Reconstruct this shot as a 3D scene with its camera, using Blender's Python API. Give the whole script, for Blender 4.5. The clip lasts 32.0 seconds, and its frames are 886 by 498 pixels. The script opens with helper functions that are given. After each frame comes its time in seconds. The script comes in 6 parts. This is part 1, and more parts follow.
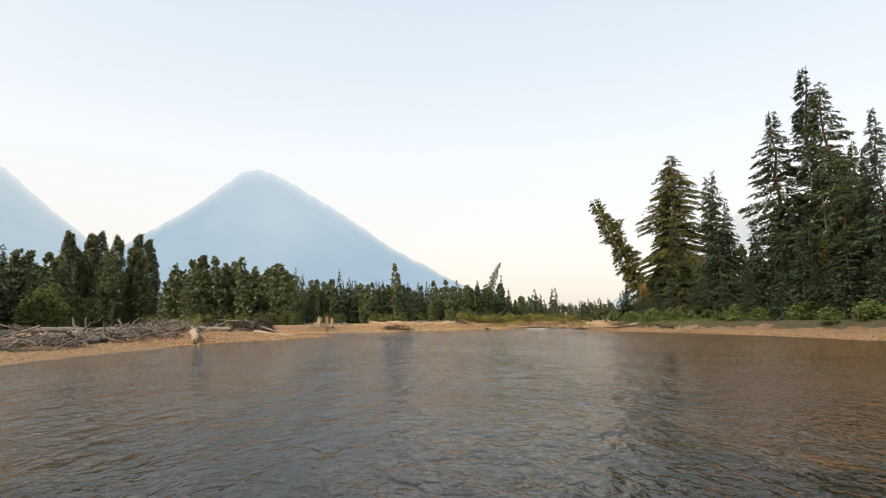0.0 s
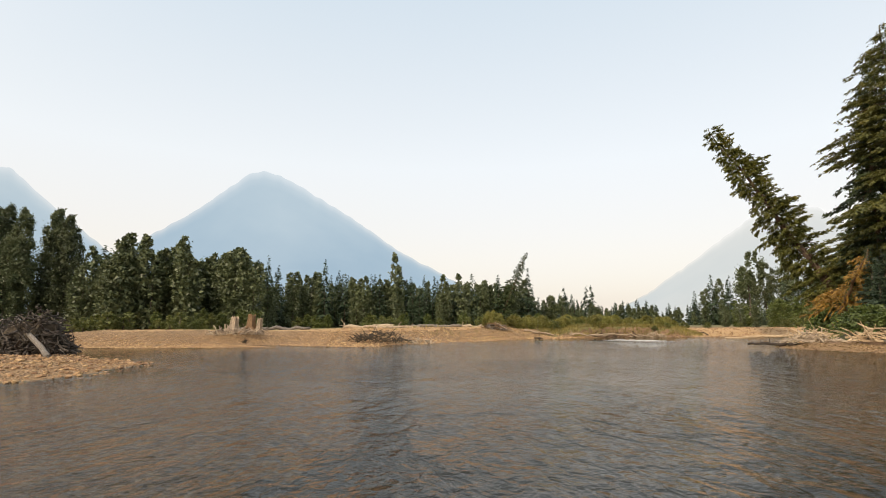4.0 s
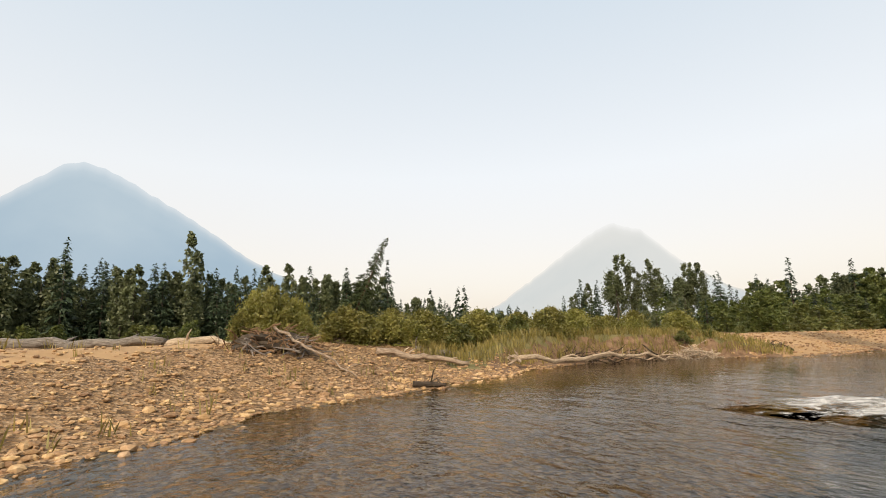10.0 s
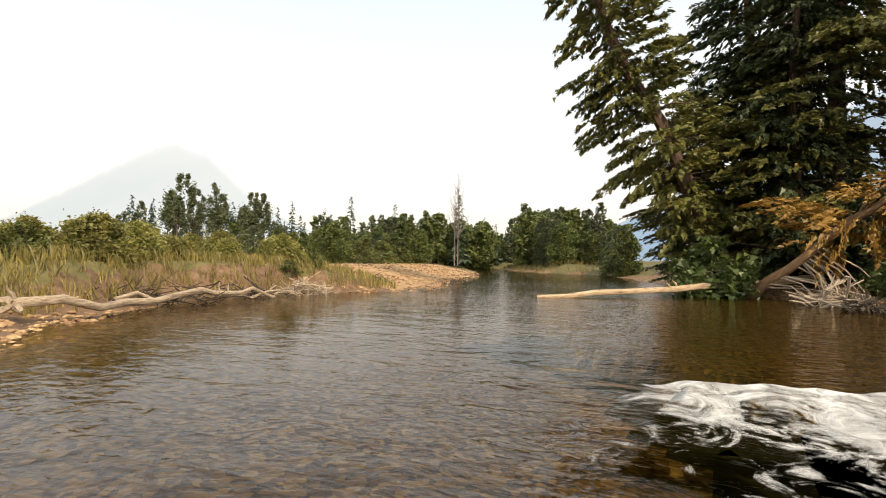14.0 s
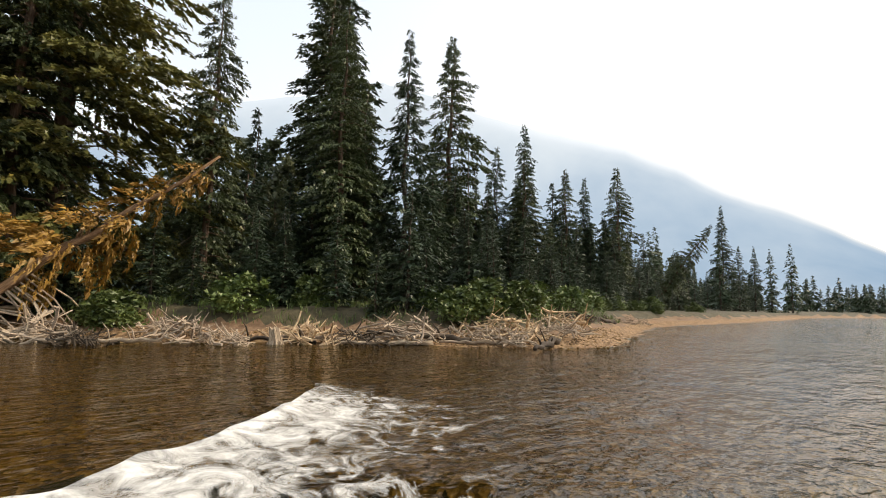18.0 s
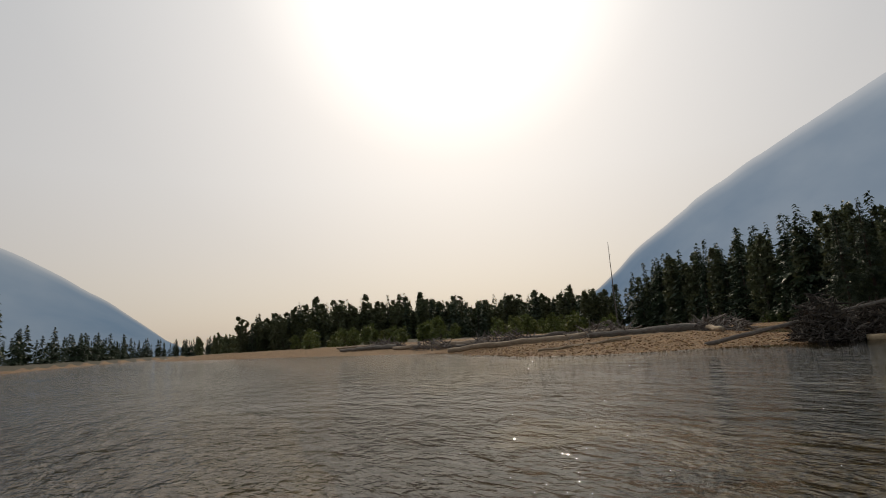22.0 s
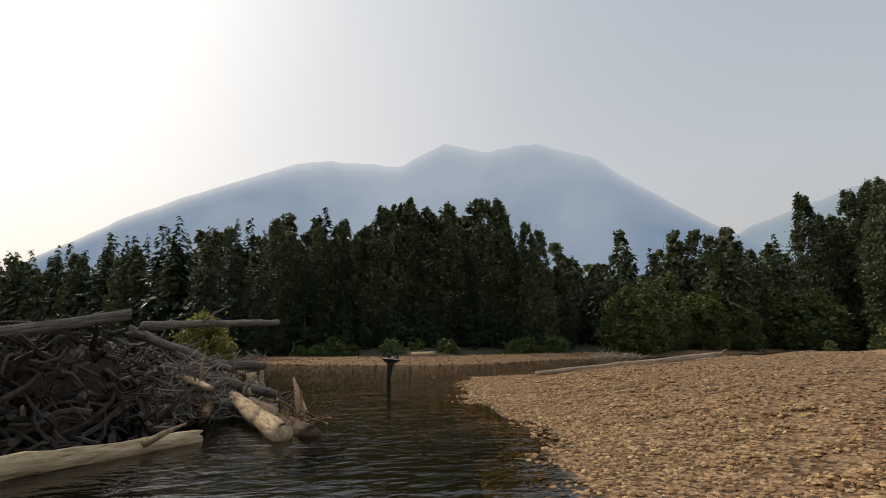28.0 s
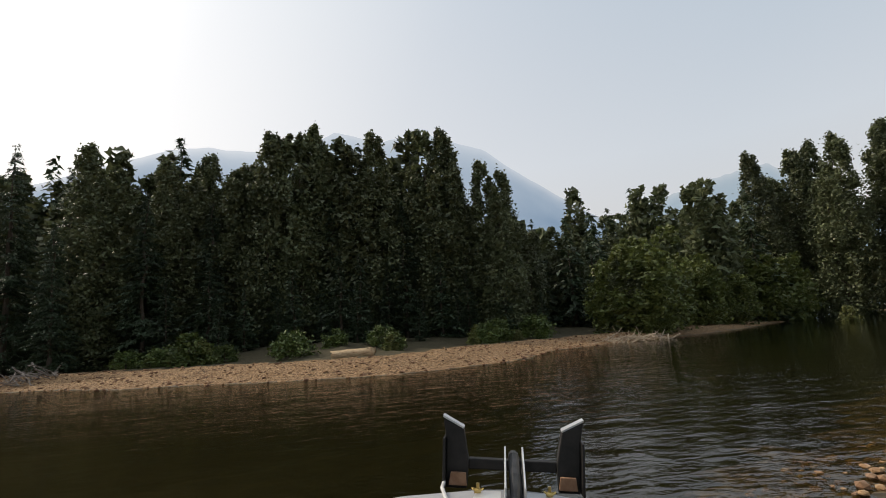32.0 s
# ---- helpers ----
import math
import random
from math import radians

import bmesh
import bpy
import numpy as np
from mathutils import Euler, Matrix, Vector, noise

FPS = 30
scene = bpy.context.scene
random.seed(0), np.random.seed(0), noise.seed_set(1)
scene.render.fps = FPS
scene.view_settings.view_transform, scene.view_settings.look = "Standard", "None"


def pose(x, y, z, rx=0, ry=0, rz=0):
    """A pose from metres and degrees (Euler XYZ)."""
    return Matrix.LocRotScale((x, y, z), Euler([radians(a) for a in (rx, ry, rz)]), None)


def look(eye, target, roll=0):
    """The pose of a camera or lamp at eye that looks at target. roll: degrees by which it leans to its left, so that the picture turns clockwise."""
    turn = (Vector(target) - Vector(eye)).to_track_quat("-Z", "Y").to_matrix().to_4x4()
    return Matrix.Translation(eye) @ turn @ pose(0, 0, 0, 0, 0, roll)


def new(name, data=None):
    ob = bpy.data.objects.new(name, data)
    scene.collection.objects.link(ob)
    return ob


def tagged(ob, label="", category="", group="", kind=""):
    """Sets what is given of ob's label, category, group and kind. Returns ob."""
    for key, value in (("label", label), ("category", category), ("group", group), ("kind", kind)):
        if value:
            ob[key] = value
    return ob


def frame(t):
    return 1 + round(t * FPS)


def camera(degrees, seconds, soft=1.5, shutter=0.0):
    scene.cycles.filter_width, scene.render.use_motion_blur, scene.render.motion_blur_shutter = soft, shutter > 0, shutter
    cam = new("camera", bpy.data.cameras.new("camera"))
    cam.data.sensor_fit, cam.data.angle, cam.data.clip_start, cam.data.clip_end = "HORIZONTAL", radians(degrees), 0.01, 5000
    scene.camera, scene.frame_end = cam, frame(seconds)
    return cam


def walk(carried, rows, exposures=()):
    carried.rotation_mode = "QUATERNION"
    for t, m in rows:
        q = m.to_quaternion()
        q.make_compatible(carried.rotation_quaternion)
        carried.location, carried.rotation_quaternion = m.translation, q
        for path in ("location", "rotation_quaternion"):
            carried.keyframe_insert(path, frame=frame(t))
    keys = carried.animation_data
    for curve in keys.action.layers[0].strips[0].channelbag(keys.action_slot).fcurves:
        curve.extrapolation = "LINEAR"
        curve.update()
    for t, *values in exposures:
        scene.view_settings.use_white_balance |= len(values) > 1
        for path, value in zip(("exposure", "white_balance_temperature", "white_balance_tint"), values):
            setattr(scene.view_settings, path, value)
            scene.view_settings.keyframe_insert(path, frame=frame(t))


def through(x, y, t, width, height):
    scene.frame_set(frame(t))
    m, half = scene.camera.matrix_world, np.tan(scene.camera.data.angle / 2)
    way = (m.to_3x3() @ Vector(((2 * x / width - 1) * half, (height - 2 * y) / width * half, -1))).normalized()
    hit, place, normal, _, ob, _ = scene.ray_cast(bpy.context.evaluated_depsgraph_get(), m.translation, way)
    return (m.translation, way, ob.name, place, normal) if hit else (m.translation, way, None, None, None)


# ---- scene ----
cam = camera(82.02, 32.0, soft=1.0)
PATH = [
    (0, (-0.001, 0.016, 1.656), (0.026, 9.916, 3.071), -0.70),
    (0.5, (0.126, 6.821, 1.655), (0.099, 16.719, 3.078), -0.45),
    (1, (0.204, 13.137, 1.654), (0.149, 23.034, 3.082), -0.33),
    (1.5, (0.159, 18.877, 1.652), (0.069, 28.774, 3.080), -0.25),
    (2, (-0.038, 24.075, 1.650), (-0.130, 33.972, 3.082), -0.22),
    (2.5, (-0.183, 29.114, 1.647), (-0.337, 39.009, 3.087), -0.09),
    (4.5, (-2.105, 51.850, 1.656), (-2.179, 61.735, 3.166), -0.44),
    (5, (-2.248, 57.152, 1.656), (-2.181, 67.038, 3.162), -0.69),
    (5.5, (-2.231, 61.994, 1.657), (-1.824, 71.873, 3.159), -1.22),
    (6, (-2.004, 66.429, 1.660), (-1.338, 76.292, 3.164), -1.54),
    (6.5, (-1.461, 70.737, 1.661), (-0.611, 80.582, 3.193), -1.74),
    (7, (-0.730, 75.143, 1.663), (0.299, 84.963, 3.250), -1.73),
    (7.5, (-0.005, 79.036, 1.660), (1.179, 88.829, 3.302), -1.46),
    (8, (0.781, 82.539, 1.654), (2.141, 92.304, 3.327), -1.05),
    (8.5, (1.521, 85.617, 1.642), (3.060, 95.351, 3.343), -0.90),
    (9, (3.194, 89.545, 1.662), (4.896, 99.246, 3.392), -1.35),
    (9.5, (4.534, 92.974, 1.661), (6.552, 102.618, 3.373), -1.45),
    (10, (5.705, 95.675, 1.654), (8.288, 105.187, 3.342), -1.37),
    (10.5, (6.684, 97.853, 1.657), (9.965, 107.145, 3.358), -1.42),
    (11, (7.669, 99.497, 1.665), (11.642, 108.519, 3.343), -1.81),
    (11.5, (8.444, 101.094, 1.661), (13.145, 109.792, 3.164), -1.49),
    (12, (9.160, 102.449, 1.644), (14.488, 110.822, 2.865), -0.62),
    (12.5, (9.574, 103.748, 1.628), (15.719, 111.586, 2.531), 0.24),
    (13, (9.739, 104.226, 1.628), (16.792, 111.289, 2.226), 1.04),
    (13.5, (9.861, 104.315, 1.640), (17.948, 110.188, 1.956), 0.98),
    (15.5, (9.683, 105.888, 1.667), (19.513, 107.626, 2.251), 0.33),
    (16, (9.859, 106.186, 1.655), (19.829, 106.662, 2.263), 0.62),
    (16.5, (9.873, 106.469, 1.633), (19.777, 105.286, 2.354), 0.85),
    (17, (10.479, 105.472, 1.646), (19.999, 102.522, 2.469), 0.85),
    (17.5, (12.211, 104.599, 1.658), (20.681, 99.362, 2.566), 0.89),
    (18, (12.548, 104.183, 1.656), (19.270, 96.859, 2.738), 1.26),
    (18.5, (11.853, 103.787, 1.660), (16.807, 95.199, 2.968), 0.48),
    (19, (11.691, 103.622, 1.664), (14.694, 94.182, 3.028), -0.75),
    (19.5, (11.605, 102.781, 1.653), (13.038, 92.991, 3.103), -1.01),
    (20, (11.881, 101.239, 1.634), (12.069, 91.343, 3.056), -1.55),
    (20.5, (11.957, 98.991, 1.651), (10.991, 89.154, 3.168), -1.86),
    (21, (11.550, 97.108, 1.654), (9.332, 87.489, 3.253), -1.72),
    (21.5, (10.709, 95.379, 1.650), (7.086, 86.209, 3.321), -2.67),
    (22, (9.631, 92.905, 1.651), (4.390, 84.566, 3.381), -3.75),
    (22.5, (8.566, 90.747, 1.647), (1.863, 83.542, 3.425), -3.56),
    (23, (7.219, 88.762, 1.647), (-0.393, 82.534, 3.455), -2.91),
    (23.5, (5.535, 86.871, 1.643), (-3.100, 82.158, 3.438), -4.00),
    (24, (3.613, 85.498, 1.646), (-5.728, 82.437, 3.485), -3.98),
    (24.5, (0.818, 84.597, 1.652), (-8.892, 83.298, 3.655), -3.61),
    (25, (-1.934, 84.058, 1.654), (-11.695, 83.565, 3.771), -3.22),
    (25.5, (-4.456, 83.860, 1.660), (-14.225, 83.549, 3.773), -3.04),
    (26, (-7.104, 83.834, 1.666), (-16.897, 84.036, 3.679), -2.66),
    (26.5, (-9.996, 83.922, 1.658), (-19.791, 84.502, 3.586), -1.87),
    (28.5, (-23.769, 86.912, 1.652), (-33.605, 87.016, 3.456), 0.60),
    (29, (-26.438, 86.928, 1.656), (-36.266, 86.404, 3.429), 2.82),
    (29.5, (-29.318, 86.602, 1.657), (-39.114, 85.638, 3.420), 3.88),
    (30, (-32.006, 85.891, 1.663), (-41.808, 84.987, 3.427), 3.77),
    (30.5, (-34.515, 85.016, 1.657), (-44.338, 84.364, 3.413), 3.03),
    (31, (-38.133, 85.000, 1.660), (-47.978, 84.960, 3.412), 0.55),
    (31.5, (-41.598, 84.805, 1.658), (-51.401, 85.790, 3.366), -1.84),
    (32, (-44.696, 84.217, 1.654), (-54.255, 86.659, 3.287), -3.91),
]
EXPOSURES = [(0, 0.05, 6900, 10), (6, -0.05, 6900, 10), (11, -0.05, 7000, 11), (13.5, 0.15, 7000, 10), (16, 0.5, 7000, 10), (17, 0.5, 6950, 10), (18, 0.2, 6800, 10), (19, -0.5, 6650, 10), (20, -0.95, 6650, 10), (21, -1.1, 6650, 10), (22, -1.25, 6650, 10), (23.5, -1.25, 6600, 10), (25, -1.25, 6550, 10), (26.5, -1.0, 6550, 10), (29, -0.7, 6600, 10), (32, -0.5, 6550, 10)]
walk(cam, [(t, look(eye, target, roll)) for t, eye, target, roll in PATH], EXPOSURES)
import collections

# ---- world and light ----
SUN_AZ, SUN_EL = 215.0, 41.0          # compass bearing from +y towards +x, degrees
_a, _e = radians(SUN_AZ), radians(SUN_EL)
SUN_DIR = Vector((math.sin(_a) * math.cos(_e), math.cos(_a) * math.cos(_e), math.sin(_e)))

world = bpy.data.worlds.new("smoky_sky")
scene.world = world
world.use_nodes = True
wn, wl = world.node_tree.nodes, world.node_tree.links
wn.clear()
w_out = wn.new("ShaderNodeOutputWorld")
sky = wn.new("ShaderNodeTexSky")
sky.sky_type = "NISHITA"
sky.sun_disc = False
sky.sun_elevation, sky.sun_rotation = _e, _a
sky.air_density, sky.dust_density, sky.ozone_density = 1.0, 3.0, 1.0
bg_sky = wn.new("ShaderNodeBackground")
bg_sky.inputs["Strength"].default_value = 0.05
wl.new(sky.outputs[0], bg_sky.inputs["Color"])
# wildfire smoke: a pale veil, warmer and denser low down, brightest round the sun
tc = wn.new("ShaderNodeTexCoord")
sep = wn.new("ShaderNodeSeparateXYZ")
wl.new(tc.outputs["Generated"], sep.inputs[0])
ramp = wn.new("ShaderNodeValToRGB")
ramp.color_ramp.elements[0].position, ramp.color_ramp.elements[0].color = 0.0, (0.76, 0.69, 0.632, 1)
ramp.color_ramp.elements[1].position, ramp.color_ramp.elements[1].color = 0.60, (0.60, 0.705, 0.80, 1)
el = ramp.color_ramp.elements.new(0.13)
el.color = (0.80, 0.757, 0.71, 1)
el = ramp.color_ramp.elements.new(0.30)
el.color = (0.785, 0.82, 0.845, 1)
wl.new(sep.outputs["Z"], ramp.inputs[0])
dot = wn.new("ShaderNodeVectorMath")
dot.operation = "DOT_PRODUCT"
wl.new(tc.outputs["Generated"], dot.inputs[0])
dot.inputs[1].default_value = SUN_DIR
glow = wn.new("ShaderNodeValToRGB")
glow.color_ramp.interpolation = "B_SPLINE"
glow.color_ramp.elements[0].position, glow.color_ramp.elements[0].color = 0.18, (0, 0, 0, 1)
glow.color_ramp.elements[1].position, glow.color_ramp.elements[1].color = 1.0, (1.6, 1.5, 1.36, 1)
for p, c in ((0.55, (0.13, 0.085, 0.045, 1)), (0.80, (0.47, 0.38, 0.27, 1)), (0.93, (0.74, 0.63, 0.50, 1)), (0.98, (1.15, 1.05, 0.92, 1))):
    el = glow.color_ramp.elements.new(p)
    el.color = c
wl.new(dot.outputs["Value"], glow.inputs[0])
veil = wn.new("ShaderNodeMix")
veil.data_type, veil.blend_type = "RGBA", "ADD"
veil.inputs["Factor"].default_value = 1.0
wl.new(ramp.outputs[0], veil.inputs[6])
wl.new(glow.outputs[0], veil.inputs[7])
bg_smoke = wn.new("ShaderNodeBackground")
bg_smoke.inputs["Strength"].default_value = 1.0
wl.new(veil.outputs[2], bg_smoke.inputs["Color"])
add = wn.new("ShaderNodeAddShader")
wl.new(bg_sky.outputs[0], add.inputs[0])
wl.new(bg_smoke.outputs[0], add.inputs[1])
wl.new(add.outputs[0], w_out.inputs["Surface"])

sun = new("sun", bpy.data.lights.new("sun", "SUN"))
sun.data.energy, sun.data.angle, sun.data.color = 3.0, radians(2.0), (1.0, 0.86, 0.68)
sun.matrix_world = look(SUN_DIR * 50, (0, 0, 0))


# ---- materials ----
def mat(name, stops, scale=1.0, detail=6.0, rough=0.85, bump=0.3, bump_dist=0.02, stretch=(1, 1, 1), kind="noise", tint=0.0, spec=0.3, grain=0.0, metal=0.0):
    """A surface whose colour runs through stops by a texture at real size, with a finer grain, a tint by object and relief."""
    m = bpy.data.materials.new(name)
    m.use_nodes = True
    n, l = m.node_tree.nodes, m.node_tree.links
    b = n["Principled BSDF"]
    co = n.new("ShaderNodeTexCoord")
    mp = n.new("ShaderNodeMapping")
    mp.inputs["Scale"].default_value = stretch
    l.new(co.outputs["Object"], mp.inputs[0])
    if kind == "cells":
        t = n.new("ShaderNodeTexVoronoi")
        t.inputs["Scale"].default_value = scale
        src = n.new("ShaderNodeSeparateColor")
        l.new(t.outputs["Color"], src.inputs[0])
        fac, rel = src.outputs[0], t.outputs["Distance"]
    else:
        t = n.new("ShaderNodeTexNoise")
        t.inputs["Scale"].default_value, t.inputs["Detail"].default_value = scale, detail
        t.inputs["Roughness"].default_value = 0.65
        fac = rel = t.outputs["Fac"]
    l.new(mp.outputs[0], t.inputs["Vector"])
    r = n.new("ShaderNodeValToRGB")
    while len(r.color_ramp.elements) < len(stops):
        r.color_ramp.elements.new(0.5)
    for e, (p, c) in zip(r.color_ramp.elements, stops):
        e.position, e.color = p, (*c, 1)
    l.new(fac, r.inputs[0])
    col = r.outputs[0]
    big = n.new("ShaderNodeTexNoise")
    big.inputs["Scale"].default_value, big.inputs["Detail"].default_value = scale * 0.12, 3
    l.new(co.outputs["Object"], big.inputs["Vector"])
    mr = n.new("ShaderNodeMapRange")
    mr.inputs[3].default_value, mr.inputs[4].default_value = 0.72, 1.25
    l.new(big.outputs["Fac"], mr.inputs[0])
    mul = n.new("ShaderNodeMix")
    mul.data_type, mul.blend_type = "RGBA", "MULTIPLY"
    mul.inputs["Factor"].default_value = 1.0
    l.new(col, mul.inputs[6])
    l.new(mr.outputs[0], mul.inputs[7])
    col = mul.outputs[2]
    if tint:
        oi = n.new("ShaderNodeObjectInfo")
        gi = n.new("ShaderNodeNewGeometry")
        sm = n.new("ShaderNodeMath")
        sm.operation = "ADD"
        l.new(oi.outputs["Random"], sm.inputs[0])
        l.new(gi.outputs["Random Per Island"], sm.inputs[1])
        hv = n.new("ShaderNodeHueSaturation")
        hm = n.new("ShaderNodeMapRange")
        hm.inputs[1].default_value, hm.inputs[2].default_value = 0, 2
        hm.inputs[3].default_value, hm.inputs[4].default_value = 1 - tint, 1 + tint
        l.new(sm.outputs[0], hm.inputs[0])
        l.new(hm.outputs[0], hv.inputs["Value"])
        hh = n.new("ShaderNodeMapRange")
        hh.inputs[1].default_value, hh.inputs[2].default_value = 0, 2
        hh.inputs[3].default_value, hh.inputs[4].default_value = 0.5 - tint * 0.03, 0.5 + tint * 0.02
        l.new(sm.outputs[0], hh.inputs[0])
        l.new(hh.outputs[0], hv.inputs["Hue"])
        l.new(col, hv.inputs["Color"])
        col = hv.outputs[0]
    l.new(col, b.inputs["Base Color"])
    b.inputs["Roughness"].default_value, b.inputs["Metallic"].default_value = rough, metal
    b.inputs["Specular IOR Level"].default_value = spec
    if bump:
        bp = n.new("ShaderNodeBump")
        bp.inputs["Strength"].default_value, bp.inputs["Distance"].default_value = bump, bump_dist
        l.new(rel, bp.inputs["Height"])
        l.new(bp.outputs[0], b.inputs["Normal"])
    return m


def leaf_mat(name, stops, tint=0.35, through=0.25):
    """Foliage: colour by leaf and by tree, thin enough for light to pass."""
    m = mat(name, stops, scale=0.9, detail=3, rough=0.5, bump=0, tint=tint, spec=0.45)
    n, l = m.node_tree.nodes, m.node_tree.links
    b = n["Principled BSDF"]
    col = b.inputs["Base Color"].links[0].from_socket
    tr = n.new("ShaderNodeBsdfTranslucent")
    l.new(col, tr.inputs["Color"])
    mx = n.new("ShaderNodeMixShader")
    mx.inputs[0].default_value = through
    l.new(b.outputs[0], mx.inputs[1])
    l.new(tr.outputs[0], mx.inputs[2])
    l.new(mx.outputs[0], n["Material Output"].inputs["Surface"])
    return m


M_GRAVEL = mat("dry_gravel", [(0.0, (0.055, 0.031, 0.014)), (0.35, (0.17, 0.098, 0.044)), (0.65, (0.27, 0.16, 0.075)), (1.0, (0.40, 0.27, 0.155))], scale=13, kind="cells", bump=0.9, bump_dist=0.05, rough=0.9)
M_SAND = mat("river_sand", [(0.3, (0.33, 0.20, 0.095)), (0.7, (0.42, 0.27, 0.135))], scale=1.2, bump=0.25, bump_dist=0.05, rough=0.95)
M_BED = mat("wet_river_bed", [(0.0, (0.025, 0.019, 0.010)), (0.4, (0.07, 0.049, 0.022)), (0.7, (0.11, 0.076, 0.035)), (1.0, (0.20, 0.15, 0.085))], scale=9, kind="cells", bump=0.6, bump_dist=0.05, rough=0.6)
M_AMBER = mat("amber_river_bed", [(0.0, (0.035, 0.021, 0.007)), (0.4, (0.115, 0.066, 0.019)), (0.7, (0.19, 0.115, 0.036)), (1.0, (0.33, 0.22, 0.09))], scale=11, kind="cells", bump=0.6, bump_dist=0.05, rough=0.6)
M_DUFF = mat("forest_floor", [(0.3, (0.035, 0.03, 0.016)), (0.7, (0.085, 0.07, 0.035))], scale=2.5, bump=0.6, bump_dist=0.08)
M_TURF = mat("grassy_soil", [(0.3, (0.09, 0.085, 0.03)), (0.7, (0.19, 0.155, 0.06))], scale=2.0, bump=0.6, bump_dist=0.08)
M_SOIL = mat("bank_soil", [(0.3, (0.10, 0.055, 0.03)), (0.7, (0.24, 0.15, 0.085))], scale=3.0, bump=0.8, bump_dist=0.08)
M_STONE = mat("river_stone", [(0.25, (0.12, 0.068, 0.032)), (0.5, (0.29, 0.175, 0.088)), (0.8, (0.54, 0.38, 0.235))], scale=5, bump=0.3, bump_dist=0.01, tint=0.75)
M_BARK = mat("grey_brown_bark", [(0.3, (0.045, 0.034, 0.025)), (0.7, (0.14, 0.11, 0.085))], scale=4, stretch=(2, 2, 0.35), bump=0.9, bump_dist=0.04)
M_REDBARK = mat("cedar_bark", [(0.3, (0.075, 0.045, 0.028)), (0.7, (0.20, 0.135, 0.095))], scale=5, stretch=(2, 2, 0.2), bump=0.9, bump_dist=0.04)
M_DRIFT = mat("bleached_driftwood", [(0.25, (0.20, 0.15, 0.105)), (0.55, (0.40, 0.315, 0.225)), (0.85, (0.56, 0.46, 0.34))], scale=5, stretch=(3, 3, 3), bump=0.6, bump_dist=0.02, tint=0.3)
M_GREYDRIFT = mat("weathered_grey_wood", [(0.25, (0.085, 0.07, 0.058)), (0.55, (0.20, 0.17, 0.145)), (0.85, (0.34, 0.30, 0.26))], scale=6, stretch=(3, 3, 3), bump=0.7, bump_dist=0.02, tint=0.35)
M_PALELOG = mat("peeled_pale_log", [(0.3, (0.16, 0.10, 0.05)), (0.45, (0.44, 0.31, 0.18)), (0.7, (0.60, 0.47, 0.30))], scale=5, bump=0.7, bump_dist=0.03, tint=0.12)
M_STUMP = mat("split_brown_wood", [(0.3, (0.10, 0.055, 0.028)), (0.55, (0.24, 0.145, 0.075)), (0.85, (0.42, 0.29, 0.17))], scale=6, stretch=(4, 4, 0.5), bump=0.9, bump_dist=0.03, tint=0.2)
M_ROOTS = mat("grey_root_bark", [(0.3, (0.03, 0.024, 0.019)), (0.6, (0.10, 0.082, 0.066)), (0.9, (0.22, 0.19, 0.16))], scale=6, bump=0.7, bump_dist=0.02, tint=0.5)
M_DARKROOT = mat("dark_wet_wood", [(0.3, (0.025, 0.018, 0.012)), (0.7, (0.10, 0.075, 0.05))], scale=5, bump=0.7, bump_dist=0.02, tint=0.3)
# the same woods with their grain along a trunk
GRAIN = {
    "weathered_grey_wood": mat("grained_grey_wood", [(0.3, (0.05, 0.04, 0.032)), (0.5, (0.16, 0.135, 0.112)), (0.75, (0.30, 0.265, 0.225))], scale=6, stretch=(5, 5, 0.45), bump=1.0, bump_dist=0.03, tint=0.35),
    "bleached_driftwood": mat("grained_driftwood", [(0.3, (0.11, 0.078, 0.05)), (0.5, (0.33, 0.25, 0.172)), (0.75, (0.52, 0.42, 0.305))], scale=5, stretch=(5, 5, 0.45), bump=1.0, bump_dist=0.03, tint=0.3),
    "peeled_pale_log": mat("grained_pale_log", [(0.3, (0.13, 0.08, 0.042)), (0.45, (0.40, 0.28, 0.165)), (0.7, (0.60, 0.47, 0.31))], scale=4, stretch=(4, 4, 0.6), bump=0.9, bump_dist=0.03, tint=0.2),
    "dark_wet_wood": mat("grained_wet_wood", [(0.3, (0.02, 0.014, 0.010)), (0.7, (0.095, 0.07, 0.047))], scale=5, stretch=(4, 4, 0.45), bump=0.9, bump_dist=0.03, tint=0.3),
}
M_SPRUCE = leaf_mat("spruce_needles", [(0.3, (0.026, 0.044, 0.022)), (0.7, (0.062, 0.088, 0.042))], through=0.14)
M_CEDAR = leaf_mat("cedar_fronds", [(0.25, (0.055, 0.068, 0.018)), (0.6, (0.185, 0.175, 0.040)), (0.85, (0.38, 0.27, 0.052))], through=0.22)
M_CEDARDARK = leaf_mat("dark_cedar_fronds", [(0.25, (0.032, 0.048, 0.018)), (0.65, (0.085, 0.105, 0.035)), (0.9, (0.18, 0.15, 0.045))], through=0.12)
M_RUST = leaf_mat("dying_fronds", [(0.3, (0.16, 0.085, 0.018)), (0.7, (0.36, 0.20, 0.035))])
M_POPLAR = leaf_mat("cottonwood_leaves", [(0.3, (0.060, 0.074, 0.032)), (0.7, (0.15, 0.165, 0.075))], through=0.22)
M_WILLOW = leaf_mat("willow_leaves", [(0.3, (0.080, 0.098, 0.028)), (0.7, (0.20, 0.205, 0.058))], through=0.3)
